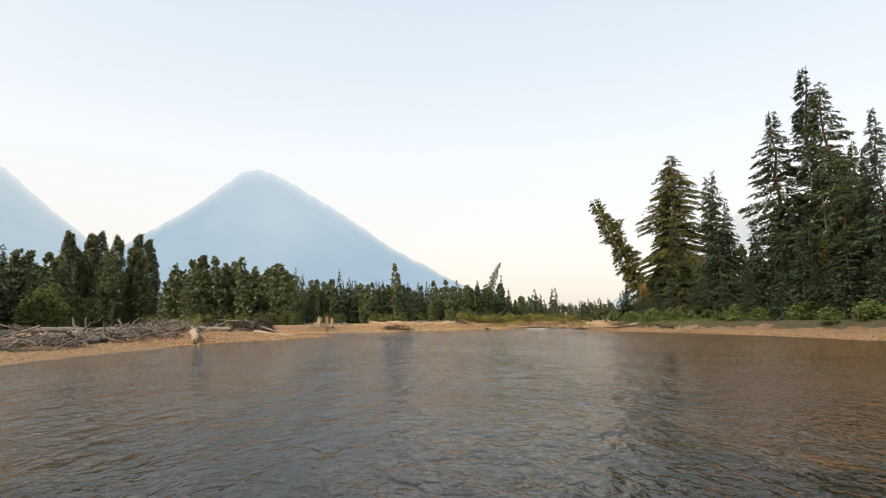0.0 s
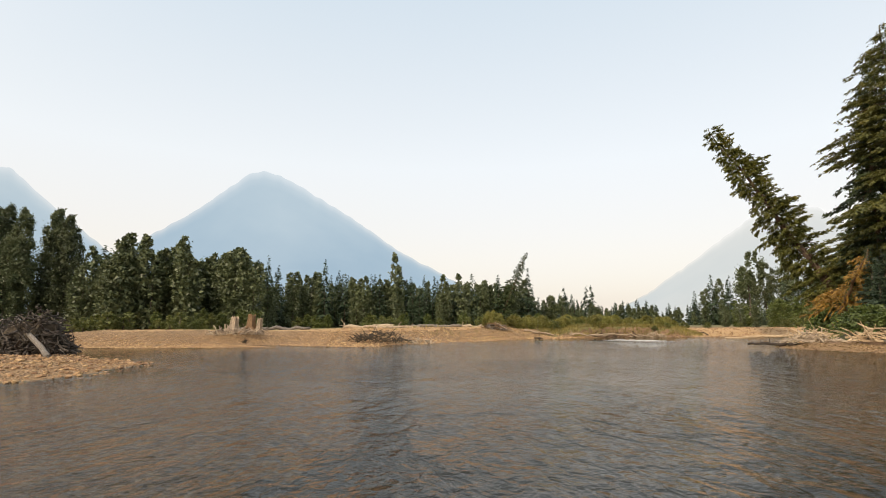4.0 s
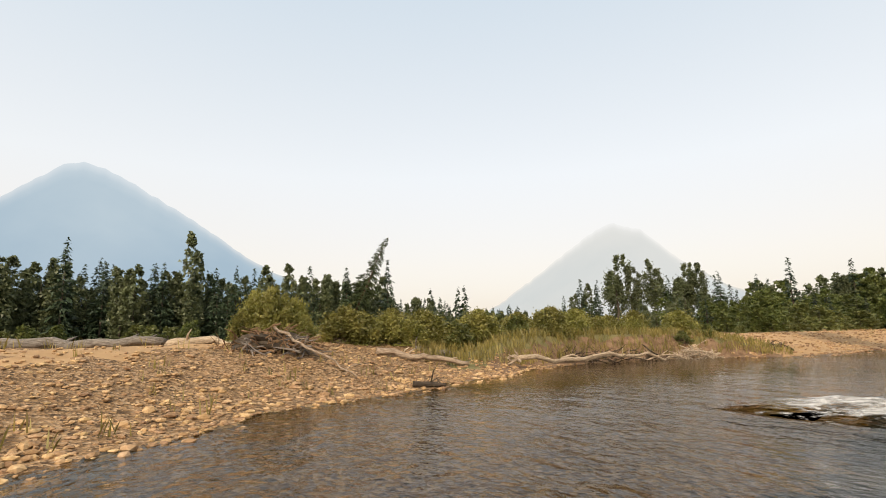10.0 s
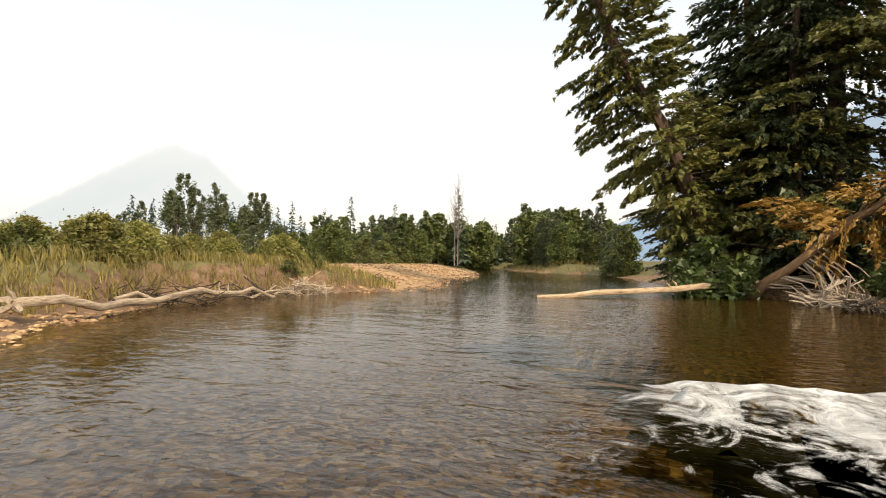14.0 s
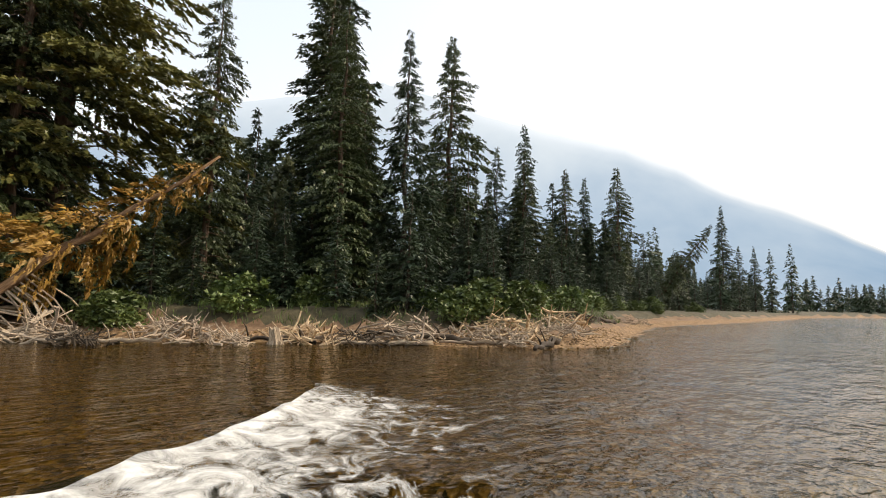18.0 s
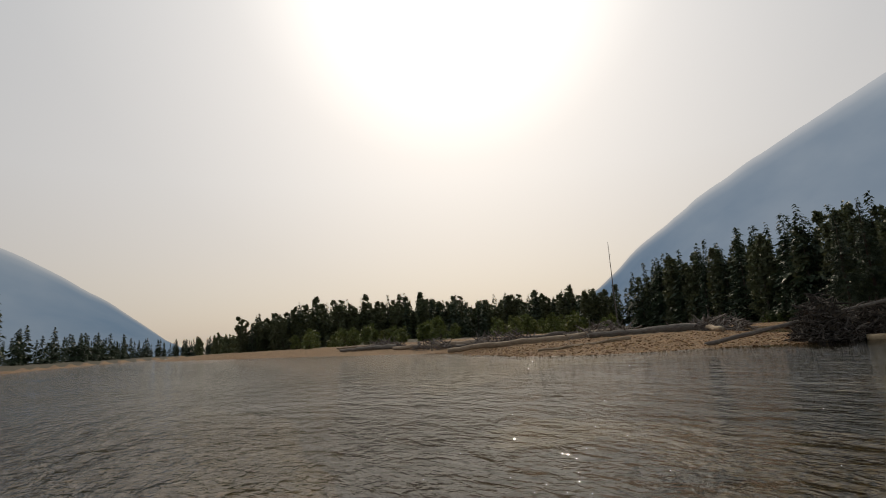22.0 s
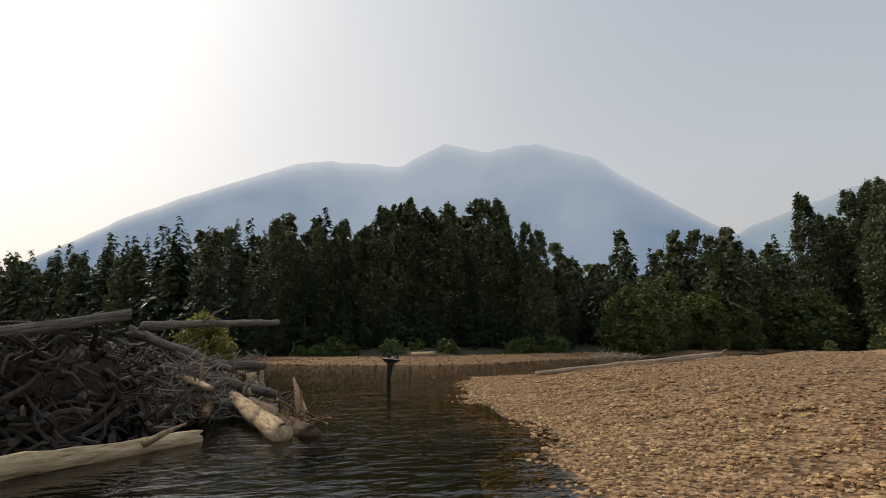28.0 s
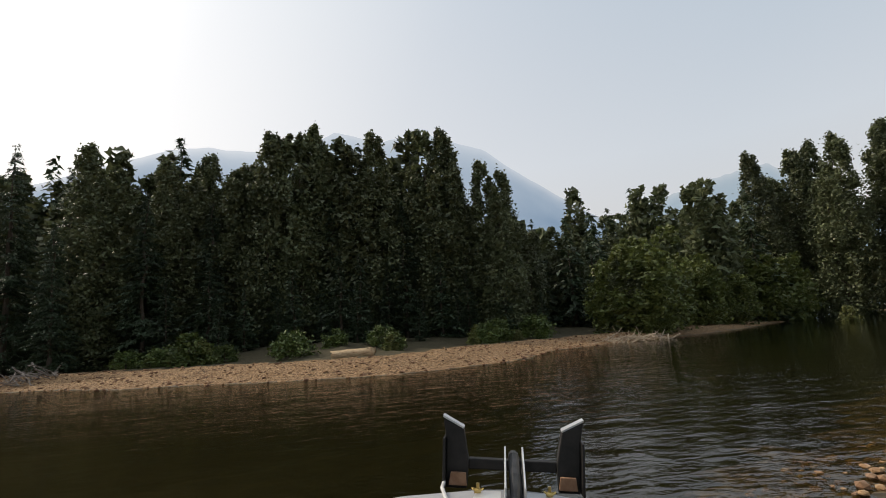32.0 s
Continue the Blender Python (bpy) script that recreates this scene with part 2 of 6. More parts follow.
M_SHRUB = leaf_mat("yellow_willow_leaves", [(0.3, (0.13, 0.135, 0.028)), (0.7, (0.31, 0.275, 0.07))], through=0.3)
# bed colour darkened to stand in for light lost in deep water
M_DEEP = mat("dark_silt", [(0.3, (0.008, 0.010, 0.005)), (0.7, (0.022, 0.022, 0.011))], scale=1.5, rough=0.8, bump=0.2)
M_WETSTONE = mat("submerged_stone", [(0.25, (0.07, 0.043, 0.015)), (0.5, (0.16, 0.098, 0.034)), (0.8, (0.29, 0.195, 0.085))], scale=5, bump=0.2, bump_dist=0.01, tint=0.5)
M_BUSH = leaf_mat("bright_bush_leaves", [(0.3, (0.050, 0.080, 0.018)), (0.7, (0.14, 0.18, 0.042))], through=0.12)
M_GRASS = leaf_mat("dry_sedge", [(0.3, (0.14, 0.125, 0.032)), (0.7, (0.33, 0.25, 0.075))])
M_ALDER = leaf_mat("alder_leaves", [(0.3, (0.060, 0.085, 0.022)), (0.7, (0.17, 0.19, 0.048))], through=0.28)
M_ALU = mat("brushed_aluminium", [(0.3, (0.60, 0.60, 0.60)), (0.7, (0.72, 0.72, 0.71))], scale=30, stretch=(1, 12, 1), rough=0.42, bump=0.05, bump_dist=0.001, metal=0.6, spec=0.5)
M_DECK = mat("grey_deck_paint", [(0.3, (0.34, 0.34, 0.35)), (0.7, (0.40, 0.40, 0.41))], scale=14, rough=0.55, bump=0.1, bump_dist=0.002)
M_BLACK = mat("worn_black_paint", [(0.3, (0.012, 0.011, 0.010)), (0.75, (0.03, 0.027, 0.024)), (0.9, (0.09, 0.07, 0.055))], scale=18, rough=0.6, bump=0.3, bump_dist=0.002)
M_RUSTPLATE = mat("bare_plywood_pad", [(0.3, (0.20, 0.10, 0.055)), (0.7, (0.34, 0.20, 0.12))], scale=25, rough=0.8, bump=0.3, bump_dist=0.003)
M_RUBBER = mat("black_rubber", [(0.3, (0.015, 0.015, 0.016)), (0.7, (0.05, 0.05, 0.05))], scale=20, rough=0.5, bump=0.2, bump_dist=0.003)
M_BRASS = mat("brass_pin", [(0.3, (0.40, 0.28, 0.09)), (0.7, (0.55, 0.42, 0.16))], scale=20, rough=0.35, metal=0.9, bump=0)
M_ROPE = mat("white_cable", [(0.3, (0.55, 0.54, 0.52)), (0.7, (0.68, 0.67, 0.65))], scale=40, rough=0.6, bump=0.2, bump_dist=0.002)


def water_mat():
    """Clear river water: sky gloss by Fresnel over a tinted see-through body, rippled at three scales."""
    m = bpy.data.materials.new("river_water")
    m.use_nodes = True
    n, l = m.node_tree.nodes, m.node_tree.links
    n.remove(n["Principled BSDF"])
    co = n.new("ShaderNodeTexCoord")
    h = None
    for sc, st, amp in ((0.55, (1.0, 0.45, 1), 0.50), (1.1, (1.0, 0.4, 1), 0.30), (2.0, (1.0, 0.5, 1), 0.46), (6.5, (1, 0.65, 1), 0.19), (17.0, (1, 0.8, 1), 0.035)):
        mp = n.new("ShaderNodeMapping")
        mp.inputs["Scale"].default_value = st
        mp.inputs["Rotation"].default_value = (0, 0, 1.1 + sc)
        l.new(co.outputs["Object"], mp.inputs[0])
        t = n.new("ShaderNodeTexNoise")
        t.inputs["Scale"].default_value, t.inputs["Detail"].default_value = sc, 2.5
        t.inputs["Distortion"].default_value = 0.6
        l.new(mp.outputs[0], t.inputs["Vector"])
        k = n.new("ShaderNodeMath")
        k.operation = "MULTIPLY"
        k.inputs[1].default_value = amp
        l.new(t.outputs["Fac"], k.inputs[0])
        if h:
            s = n.new("ShaderNodeMath")
            l.new(h, s.inputs[0])
            l.new(k.outputs[0], s.inputs[1])
            h = s.outputs[0]
        else:
            h = k.outputs[0]
    # slick and choppy reaches
    big = n.new("ShaderNodeTexNoise")
    big.inputs["Scale"].default_value = 0.07
    l.new(co.outputs["Object"], big.inputs["Vector"])
    mr = n.new("ShaderNodeMapRange")
    mr.inputs[1].default_value, mr.inputs[2].default_value = 0.35, 0.65
    mr.inputs[3].default_value, mr.inputs[4].default_value = 0.45, 1.0
    l.new(big.outputs["Fac"], mr.inputs[0])
    # sheltered water in the side channel and the bend, broken water in the main river
    sp = n.new("ShaderNodeSeparateXYZ")
    l.new(co.outputs["Object"], sp.inputs[0])
    power = mr.outputs[0]
    for axis, far, near in (("X", -24.0, -8.0), ("Y", 112.0, 99.0)):
        sh = n.new("ShaderNodeMapRange")
        sh.inputs[1].default_value, sh.inputs[2].default_value = far, near
        sh.inputs[3].default_value, sh.inputs[4].default_value = 0.25, 1.0
        l.new(sp.outputs[axis], sh.inputs[0])
        k = n.new("ShaderNodeMath")
        k.operation = "MULTIPLY"
        l.new(power, k.inputs[0])
        l.new(sh.outputs[0], k.inputs[1])
        power = k.outputs[0]
    bp = n.new("ShaderNodeBump")
    bp.inputs["Distance"].default_value = 0.36
    l.new(power, bp.inputs["Strength"])
    l.new(h, bp.inputs["Height"])
    fr = n.new("ShaderNodeFresnel")
    fr.inputs["IOR"].default_value = 1.40
    l.new(bp.outputs[0], fr.inputs["Normal"])
    tr = n.new("ShaderNodeBsdfTransparent")
    tr.inputs["Color"].default_value = (0.50, 0.45, 0.23, 1)
    gl = n.new("ShaderNodeBsdfGlossy")
    gl.inputs["Roughness"].default_value = 0.03
    l.new(bp.outputs[0], gl.inputs["Normal"])
    mx = n.new("ShaderNodeMixShader")
    l.new(fr.outputs[0], mx.inputs[0])
    l.new(tr.outputs[0], mx.inputs[1])
    l.new(gl.outputs[0], mx.inputs[2])
    l.new(mx.outputs[0], n["Material Output"].inputs["Surface"])
    return m


M_WATER = water_mat()


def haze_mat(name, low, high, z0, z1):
    """Far slopes seen through kilometres of smoke: haze painted in as glowing backdrop colour."""
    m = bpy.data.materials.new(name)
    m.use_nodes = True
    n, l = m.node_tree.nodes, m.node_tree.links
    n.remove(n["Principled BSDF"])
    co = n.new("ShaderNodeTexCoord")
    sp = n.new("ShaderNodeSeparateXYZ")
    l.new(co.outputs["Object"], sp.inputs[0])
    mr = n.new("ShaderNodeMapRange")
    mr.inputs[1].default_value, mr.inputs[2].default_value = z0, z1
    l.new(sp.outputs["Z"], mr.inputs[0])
    # patchy noise varies the painted haze like drifting smoke
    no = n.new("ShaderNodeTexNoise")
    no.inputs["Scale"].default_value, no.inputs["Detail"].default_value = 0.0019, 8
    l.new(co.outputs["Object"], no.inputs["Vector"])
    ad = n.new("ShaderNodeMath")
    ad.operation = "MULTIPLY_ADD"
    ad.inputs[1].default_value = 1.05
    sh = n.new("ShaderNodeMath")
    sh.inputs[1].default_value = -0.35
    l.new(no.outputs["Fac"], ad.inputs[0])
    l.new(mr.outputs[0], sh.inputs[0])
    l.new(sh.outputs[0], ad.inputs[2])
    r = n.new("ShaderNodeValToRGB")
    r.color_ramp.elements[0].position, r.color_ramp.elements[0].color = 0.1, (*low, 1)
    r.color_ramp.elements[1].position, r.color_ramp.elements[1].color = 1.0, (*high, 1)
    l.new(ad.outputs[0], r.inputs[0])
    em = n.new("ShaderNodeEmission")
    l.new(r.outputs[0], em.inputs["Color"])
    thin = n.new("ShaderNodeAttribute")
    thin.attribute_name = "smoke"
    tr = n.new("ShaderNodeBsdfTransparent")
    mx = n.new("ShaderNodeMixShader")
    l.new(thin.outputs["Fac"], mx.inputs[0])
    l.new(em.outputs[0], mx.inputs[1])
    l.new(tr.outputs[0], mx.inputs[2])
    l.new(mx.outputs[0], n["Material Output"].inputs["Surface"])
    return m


# ---- building helpers ----
def mesh_ob(name, verts, faces, material, parent=None, smooth=False):
    me = bpy.data.meshes.new(name)
    me.from_pydata([tuple(v) for v in verts], [], faces)
    me.materials.append(material)
    if smooth:
        me.polygons.foreach_set("use_smooth", [True] * len(me.polygons))
    me.update()
    ob = new(name, me)
    if parent:
        ob.parent = parent
    return ob


def leaf_mesh(name, leaves, material):
    """A mesh from an array of leaves, each of three or four corners (n, k, 3)."""
    leaves = np.asarray(leaves, dtype=np.float32)
    n, k = leaves.shape[:2]
    me = bpy.data.meshes.new(name)
    me.vertices.add(n * k)
    me.vertices.foreach_set("co", leaves.ravel())
    me.loops.add(n * k)
    me.loops.foreach_set("vertex_index", np.arange(n * k, dtype=np.int32))
    me.polygons.add(n)
    me.polygons.foreach_set("loop_start", np.arange(0, n * k, k, dtype=np.int32))
    me.materials.append(material)
    me.update(calc_edges=True)
    return me


def part(name, bm, material, parent, label=""):
    me = bpy.data.meshes.new(name)
    bm.to_mesh(me)
    bm.free()
    me.materials.append(material)
    ob = new(name, me)
    ob.parent = parent
    if label:
        ob["label"] = label
    return ob


def empty(name, m, label, category, group="", kind=""):
    ob = new(name)
    ob.matrix_world = m
    return tagged(ob, label, category, group, kind)


def tube_data(pts, radii, sides=8, rough=0.0, rng=None, caps=True):
    """Vertices and faces of a tapered tube along pts."""
    pts = [Vector(p) for p in pts]
    vs, fs = [], []
    for i, p in enumerate(pts):
        d = (pts[min(i + 1, len(pts) - 1)] - pts[max(i - 1, 0)]).normalized()
        side = d.cross(Vector((0, 0, 1)) if abs(d.z) < 0.9 else Vector((1, 0, 0))).normalized()
        up = side.cross(d)
        for k in range(sides):
            a = 2 * math.pi * k / sides
            r = radii[i] * (1 + (rng.uniform(-rough, rough) if rng else 0))
            vs.append(p + side * (r * math.cos(a)) + up * (r * math.sin(a)))
    for i in range(len(pts) - 1):
        for k in range(sides):
            a, b = i * sides + k, i * sides + (k + 1) % sides
            fs.append((a, b, b + sides, a + sides))
    if caps:
        fs.append(tuple(range(sides - 1, -1, -1)))
        fs.append(tuple(range((len(pts) - 1) * sides, len(pts) * sides)))
    return vs, fs


def join_data(items):
    vs, fs = [], []
    for v, f in items:
        o = len(vs)
        vs += v
        fs += [tuple(i + o for i in q) for q in f]
    return vs, fs


# ---- the lie of the land ----
# shorelines, walked with the land inside
LAND_LEFT = [(-18, 0), (-19, 26), (-20.5, 43), (-17, 55), (-14.5, 64), (-16, 70.5), (-20.5, 74.5), (-26, 78), (-31, 78.5), (-37, 76), (-46, 69), (-60, 52), (-75, 32), (-95, 8), (-140, -40), (-3000, -900), (-3000, -3000), (-60, -3000), (-70, -600), (-60, -450), (-22, -300), (-2, -200), (0, -130), (-10, -60)]
LAND_FAR = [(-128, -20), (-110, 20), (-95, 43), (-84.5, 62), (-76, 72), (-70.5, 80), (-67.5, 88), (-71, 95.5), (-78, 100), (-82.5, 112), (-90, 128), (-122, 174), (-160, 222), (-800, 900), (-3000, 2500), (-3000, -800), (-170, -55)]
LAND_MID = [(-48.8, 88.6), (-43, 88.0), (-35, 88.2), (-26, 88.4), (-19.4, 88.6), (-16.5, 88.1), (-16.2, 89.0), (-17.8, 90.8), (-19.9, 92.8), (-21.4, 94.3), (-20.6, 94.9), (-18.0, 93.5), (-15.0, 91.4), (-12.3, 89.7), (-10.6, 88.7), (-8.7, 88.6), (-6.5, 94), (-3.5, 97.8), (-1.0, 100.4), (1.8, 103.2), (4.7, 108.0), (9.2, 111.1), (13, 115.4), (18, 119.8), (24, 122.6), (29, 121.6), (33, 119.8), (38, 119.6), (42, 121.5), (50, 125.5), (62, 128.5), (76, 134.5), (104, 148), (180, 190), (600, 420), (3000, 1600), (3000, 3500), (-2000, 3500), (-700, 900), (-148, 226), (-110, 180), (-78, 138), (-64, 118), (-55, 102), (-50, 92)]
LAND_RIGHT = [(3000, 1400), (600, 560), (190, 260), (146, 176), (132, 154), (104, 139), (92, 130), (84, 119), (62, 110.5), (48, 106.5), (41, 102.2), (34.5, 98.8), (32, 94.6), (28.6, 90.6), (24, 87), (22, 84), (24, 76), (27, 66), (29.5, 57), (30, 42), (30, 15), (31, -20), (34, -60), (34, -100), (28, -160), (18, -220), (-4, -310), (-42, -450), (-50, -600), (-40, -3000), (3000, -3000)]


def shore_distance(px, py, poly):
    """Metres inside (+) or outside (-) a shoreline."""
    p = np.array(poly, float)
    q = np.roll(p, -1, axis=0)
    best = np.full(px.shape, 1e9)
    inside = np.zeros(px.shape, bool)
    for (ax, ay), (bx, by) in zip(p, q):
        dx, dy = bx - ax, by - ay
        t = np.clip(((px - ax) * dx + (py - ay) * dy) / (dx * dx + dy * dy), 0, 1)
        best = np.minimum(best, (px - ax - t * dx) ** 2 + (py - ay - t * dy) ** 2)
        if ay != by:
            hit = ((ay > py) != (by > py)) & (px < (bx - ax) * (py - ay) / (by - ay) + ax)
            inside ^= hit
    d = np.sqrt(best)
    return np.where(inside, d, -d)


def wobble(px, py, scale, seed):
    """Smooth bumps between -1 and 1."""
    r = np.random.RandomState(seed)
    out = np.zeros_like(px)
    for _ in range(7):
        a, f, ph = r.uniform(0, 6.283), r.uniform(0.6, 1.6) / scale, r.uniform(0, 6.283)
        out += np.sin((px * math.cos(a) + py * math.sin(a)) * f * 6.283 + ph)
    return out / 4.0


def smooth01(x):
    x = np.clip(x, 0, 1)
    return x * x * (3 - 2 * x)


def land_height(px, py):
    """Ground height over the water, and which shore a place belongs to (0 left bar, 1 far bank, 2 middle bar, 3 right bank)."""
    px, py = np.atleast_1d(np.asarray(px, float)), np.atleast_1d(np.asarray(py, float))
    ds = np.stack([shore_distance(px, py, q) for q in (LAND_LEFT, LAND_FAR, LAND_MID, LAND_RIGHT)])
    ds = ds + 0.5 * wobble(px, py, 9.0, 3) + 0.18 * wobble(px, py, 2.3, 4)
    who = np.argmax(ds, axis=0)
    d = np.max(ds, axis=0)
    left = 0.95 * smooth01(d / 13) + 0.35 * smooth01((d - 14) / 10) + 1.2 * smooth01((d - 40) / 40)
    far = 0.55 * smooth01(d / 5) + 1.0 * smooth01((d - 9) / 10) + 3.0 * smooth01((d - 25) / 120)
    cut = smooth01((px - 13) / 5) * smooth01((36 - px) / 6)           # undercut sedge bank
    west = smooth01((-12 - px) / 10)
    top = 1.50 - 0.35 * smooth01((px - 25) / 12) - 0.30 * west
    mid = top * ((1 - cut) * smooth01(d / (9.5 + 4 * west)) + cut * smooth01((d - 0.5) / 2.2)) + 0.5 * smooth01((d - 60) / 60)
    right = 0.42 * smooth01(d / 2.5) + 0.95 * smooth01((d - 2.6) / 2.2) + 0.9 * smooth01((d - 8) / 20)
    land = np.choose(who, [left, far, mid, right])
    land = land + smooth01(d / 4) * (0.06 * wobble(px, py, 3.1, 5) + 0.05 * wobble(px, py, 1.3, 6) + 0.05 * wobble(px, py, 12, 7))
    land = land + 1.0 * np.exp(-((px + 22.6) ** 2 + (py - 98.4) ** 2) / 7.0) * smooth01(d / 1.5)     # mound under the old stumps
    land = land + 0.55 * np.exp(-((px + 6.8) ** 2 + (py - 95.6) ** 2) / 7.0) * smooth01(d / 2.0)      # eroded root mound
    depth = np.choose(who, [0.10, 0.16, 0.10, 0.045])
    bed = -np.minimum(1.5, 0.03 + depth * -d) - 0.05 * wobble(px, py, 2.0, 8)
    return np.where(d > 0, np.maximum(land, 0.012), np.minimum(bed, -0.012)), who, d


def ground_z(x, y):
    return float(land_height(x, y)[0][0])


# ---- ground, water, mountains ----
def steps(lo, hi, fine_lo, fine_hi, fine, coarse):
    a = list(np.arange(fine_lo, fine_hi + 1e-6, fine))
    left, right, s = [fine_lo], [fine_hi], coarse
    while left[-1] > lo:
        left.append(left[-1] - s)
        s *= 1.13
    s = coarse
    while right[-1] < hi:
        right.append(right[-1] + s)
        s *= 1.13
    return np.array(left[:0:-1] + a + right[1:])


def build_ground():
    xs, ys = steps(-3500, 3500, -82, 60, 0.6, 1.0), steps(-3500, 3500, 20, 140, 0.6, 1.0)
    gx, gy = np.meshgrid(xs, ys)
    z, who, d = land_height(gx.ravel(), gy.ravel())
    nx, ny = len(xs), len(ys)
    verts = np.stack([gx.ravel(), gy.ravel(), z], 1)
    i = (np.arange(ny - 1)[:, None] * nx + np.arange(nx - 1)[None, :]).ravel()
    quads = np.stack([i, i + 1, i + nx + 1, i + nx], 1)
    me = bpy.data.meshes.new("ground")
    me.from_pydata(verts.tolist(), [], quads.tolist())
    for m in (M_BED, M_GRAVEL, M_SAND, M_DUFF, M_TURF, M_SOIL, M_DEEP, M_AMBER):
        me.materials.append(m)
    zc, dc, wc = z[quads].mean(1), d[quads].mean(1), who[quads[:, 0]]
    xc, yc = verts[quads][:, :, 0].mean(1), verts[quads][:, :, 1].mean(1)
    patch = wobble(xc, yc, 7.0, 11) + 0.5 * wobble(xc, yc, 2.5, 12)
    slot = np.where(zc < 0.0, 0, 1)
    dc = dc + 0.35 * patch
    slot = np.where((wc == 2) & (zc > 1.22) & (patch > -0.35) & (xc < 14), 2, slot)
    sedge = (wc == 2) & (xc > 12) & (xc < 36) & (dc > 2.2) & (dc < 22)
    slot = np.where(sedge, 4, slot)
    slot = np.where((wc == 2) & (xc > 14) & (xc < 34) & (dc > 0) & (dc <= 2.2), 5, slot)
    slot = np.where((wc == 2) & (xc > 33) & (xc < 90) & (dc > 1.0) & (dc < 16), 2, slot)
    slot = np.where((wc == 2) & (dc > 26) & (xc < 10), 4, slot)
    slot = np.where((wc == 2) & (dc > 42), 4, slot)
    slot = np.where((wc == 3) & (dc > 3.4), 3, slot)
    slot = np.where((wc == 3) & (dc > 2.2) & (dc <= 3.4), 5, slot)
    slot = np.where((wc == 1) & (dc > 8), 3, slot)
    slot = np.where((wc == 0) & (dc > 34), 3, slot)
    slot = np.where((zc < 0) & (yc > 84 - 0.4 * (xc - 6)) & (xc > 3) & (xc < 60), 7, slot)
    # deeper reaches get the bed painted dark, as the water itself absorbs nothing
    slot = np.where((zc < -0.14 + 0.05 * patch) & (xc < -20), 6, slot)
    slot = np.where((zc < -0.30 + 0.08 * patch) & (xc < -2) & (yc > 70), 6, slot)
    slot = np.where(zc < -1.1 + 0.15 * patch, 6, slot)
    slot = np.where((wc == 3) & (xc > 70) & (dc > 1.5), 4, slot)
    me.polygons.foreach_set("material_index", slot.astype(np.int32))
    me.polygons.foreach_set("use_smooth", [True] * len(quads))
    me.update()
    return tagged(new("ground", me), "tan gravel bars, sandy flats and dark forest floor", "ground", kind="structure")


GROUND = build_ground()
wv = [(-3500, -3500, 0), (3500, -3500, 0), (3500, 3500, 0), (-3500, 3500, 0)]
WATER = mesh_ob("water", wv, [(0, 1, 2, 3)], M_WATER)
WATER.visible_shadow = False
tagged(WATER, "clear rippled river water reflecting the smoky sky", "water", kind="structure")


def mountain(name, label, ridge, dist, material, seed, crest=0.5, foot=0.1):
    """A far slope from its skyline: pairs of bearing and elevation in degrees."""
    r = random.Random(seed)
    az = np.array([p[0] for p in ridge], float)
    elv = np.array([p[1] for p in ridge], float)
    fine = np.linspace(az[0], az[-1], 160)
    e = np.interp(fine, az, elv)
    jag = np.array([r.uniform(-1, 1) for _ in fine])
    jag = np.convolve(jag, (0.25, 0.5, 0.25), "same") * 0.13
    rows = 26
    verts, faces = [], []
    for k in range(rows):
        f = k / (rows - 1)
        for a, b, j in zip(fine, e, jag):
            d = dist * (1 - 0.32 * f) + 60 * math.sin(a * 0.9 + k) * f
            h = max(0.0, d * math.tan(radians(max(b + j, 0)))) * (1 - f) ** 1.25 - 5 * f
            verts.append((d * math.sin(radians(a)), 90 + d * math.cos(radians(a)), h))
    n = len(fine)
    for k in range(rows - 1):
        for i in range(n - 1):
            faces.append((k * n + i, k * n + i + 1, (k + 1) * n + i + 1, (k + 1) * n + i))
    ob = mesh_ob(name, verts, faces, material, smooth=True)
    # crest and foot made part transparent to imitate smoke swallowing the slope
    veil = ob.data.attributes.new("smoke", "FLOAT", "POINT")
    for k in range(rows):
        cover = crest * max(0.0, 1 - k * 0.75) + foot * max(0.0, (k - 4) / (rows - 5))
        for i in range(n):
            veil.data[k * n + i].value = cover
    return tagged(ob, label, "mountain", kind="structure")


# the low and high colours already hold the blue of the haze
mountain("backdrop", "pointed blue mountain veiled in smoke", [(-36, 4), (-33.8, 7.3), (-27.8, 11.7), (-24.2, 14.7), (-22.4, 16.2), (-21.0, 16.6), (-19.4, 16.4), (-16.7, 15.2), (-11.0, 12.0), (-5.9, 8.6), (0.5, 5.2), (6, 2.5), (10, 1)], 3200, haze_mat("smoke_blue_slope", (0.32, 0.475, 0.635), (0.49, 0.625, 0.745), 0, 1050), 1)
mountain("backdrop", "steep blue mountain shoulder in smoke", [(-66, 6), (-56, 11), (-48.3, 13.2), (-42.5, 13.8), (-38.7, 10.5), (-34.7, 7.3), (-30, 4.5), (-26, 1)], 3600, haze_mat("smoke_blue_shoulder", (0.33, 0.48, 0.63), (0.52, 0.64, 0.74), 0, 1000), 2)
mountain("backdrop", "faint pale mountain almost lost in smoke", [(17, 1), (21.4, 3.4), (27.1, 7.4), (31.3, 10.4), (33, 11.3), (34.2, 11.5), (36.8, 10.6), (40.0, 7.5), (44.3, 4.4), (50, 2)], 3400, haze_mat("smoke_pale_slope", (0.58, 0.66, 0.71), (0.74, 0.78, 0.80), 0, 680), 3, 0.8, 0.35)
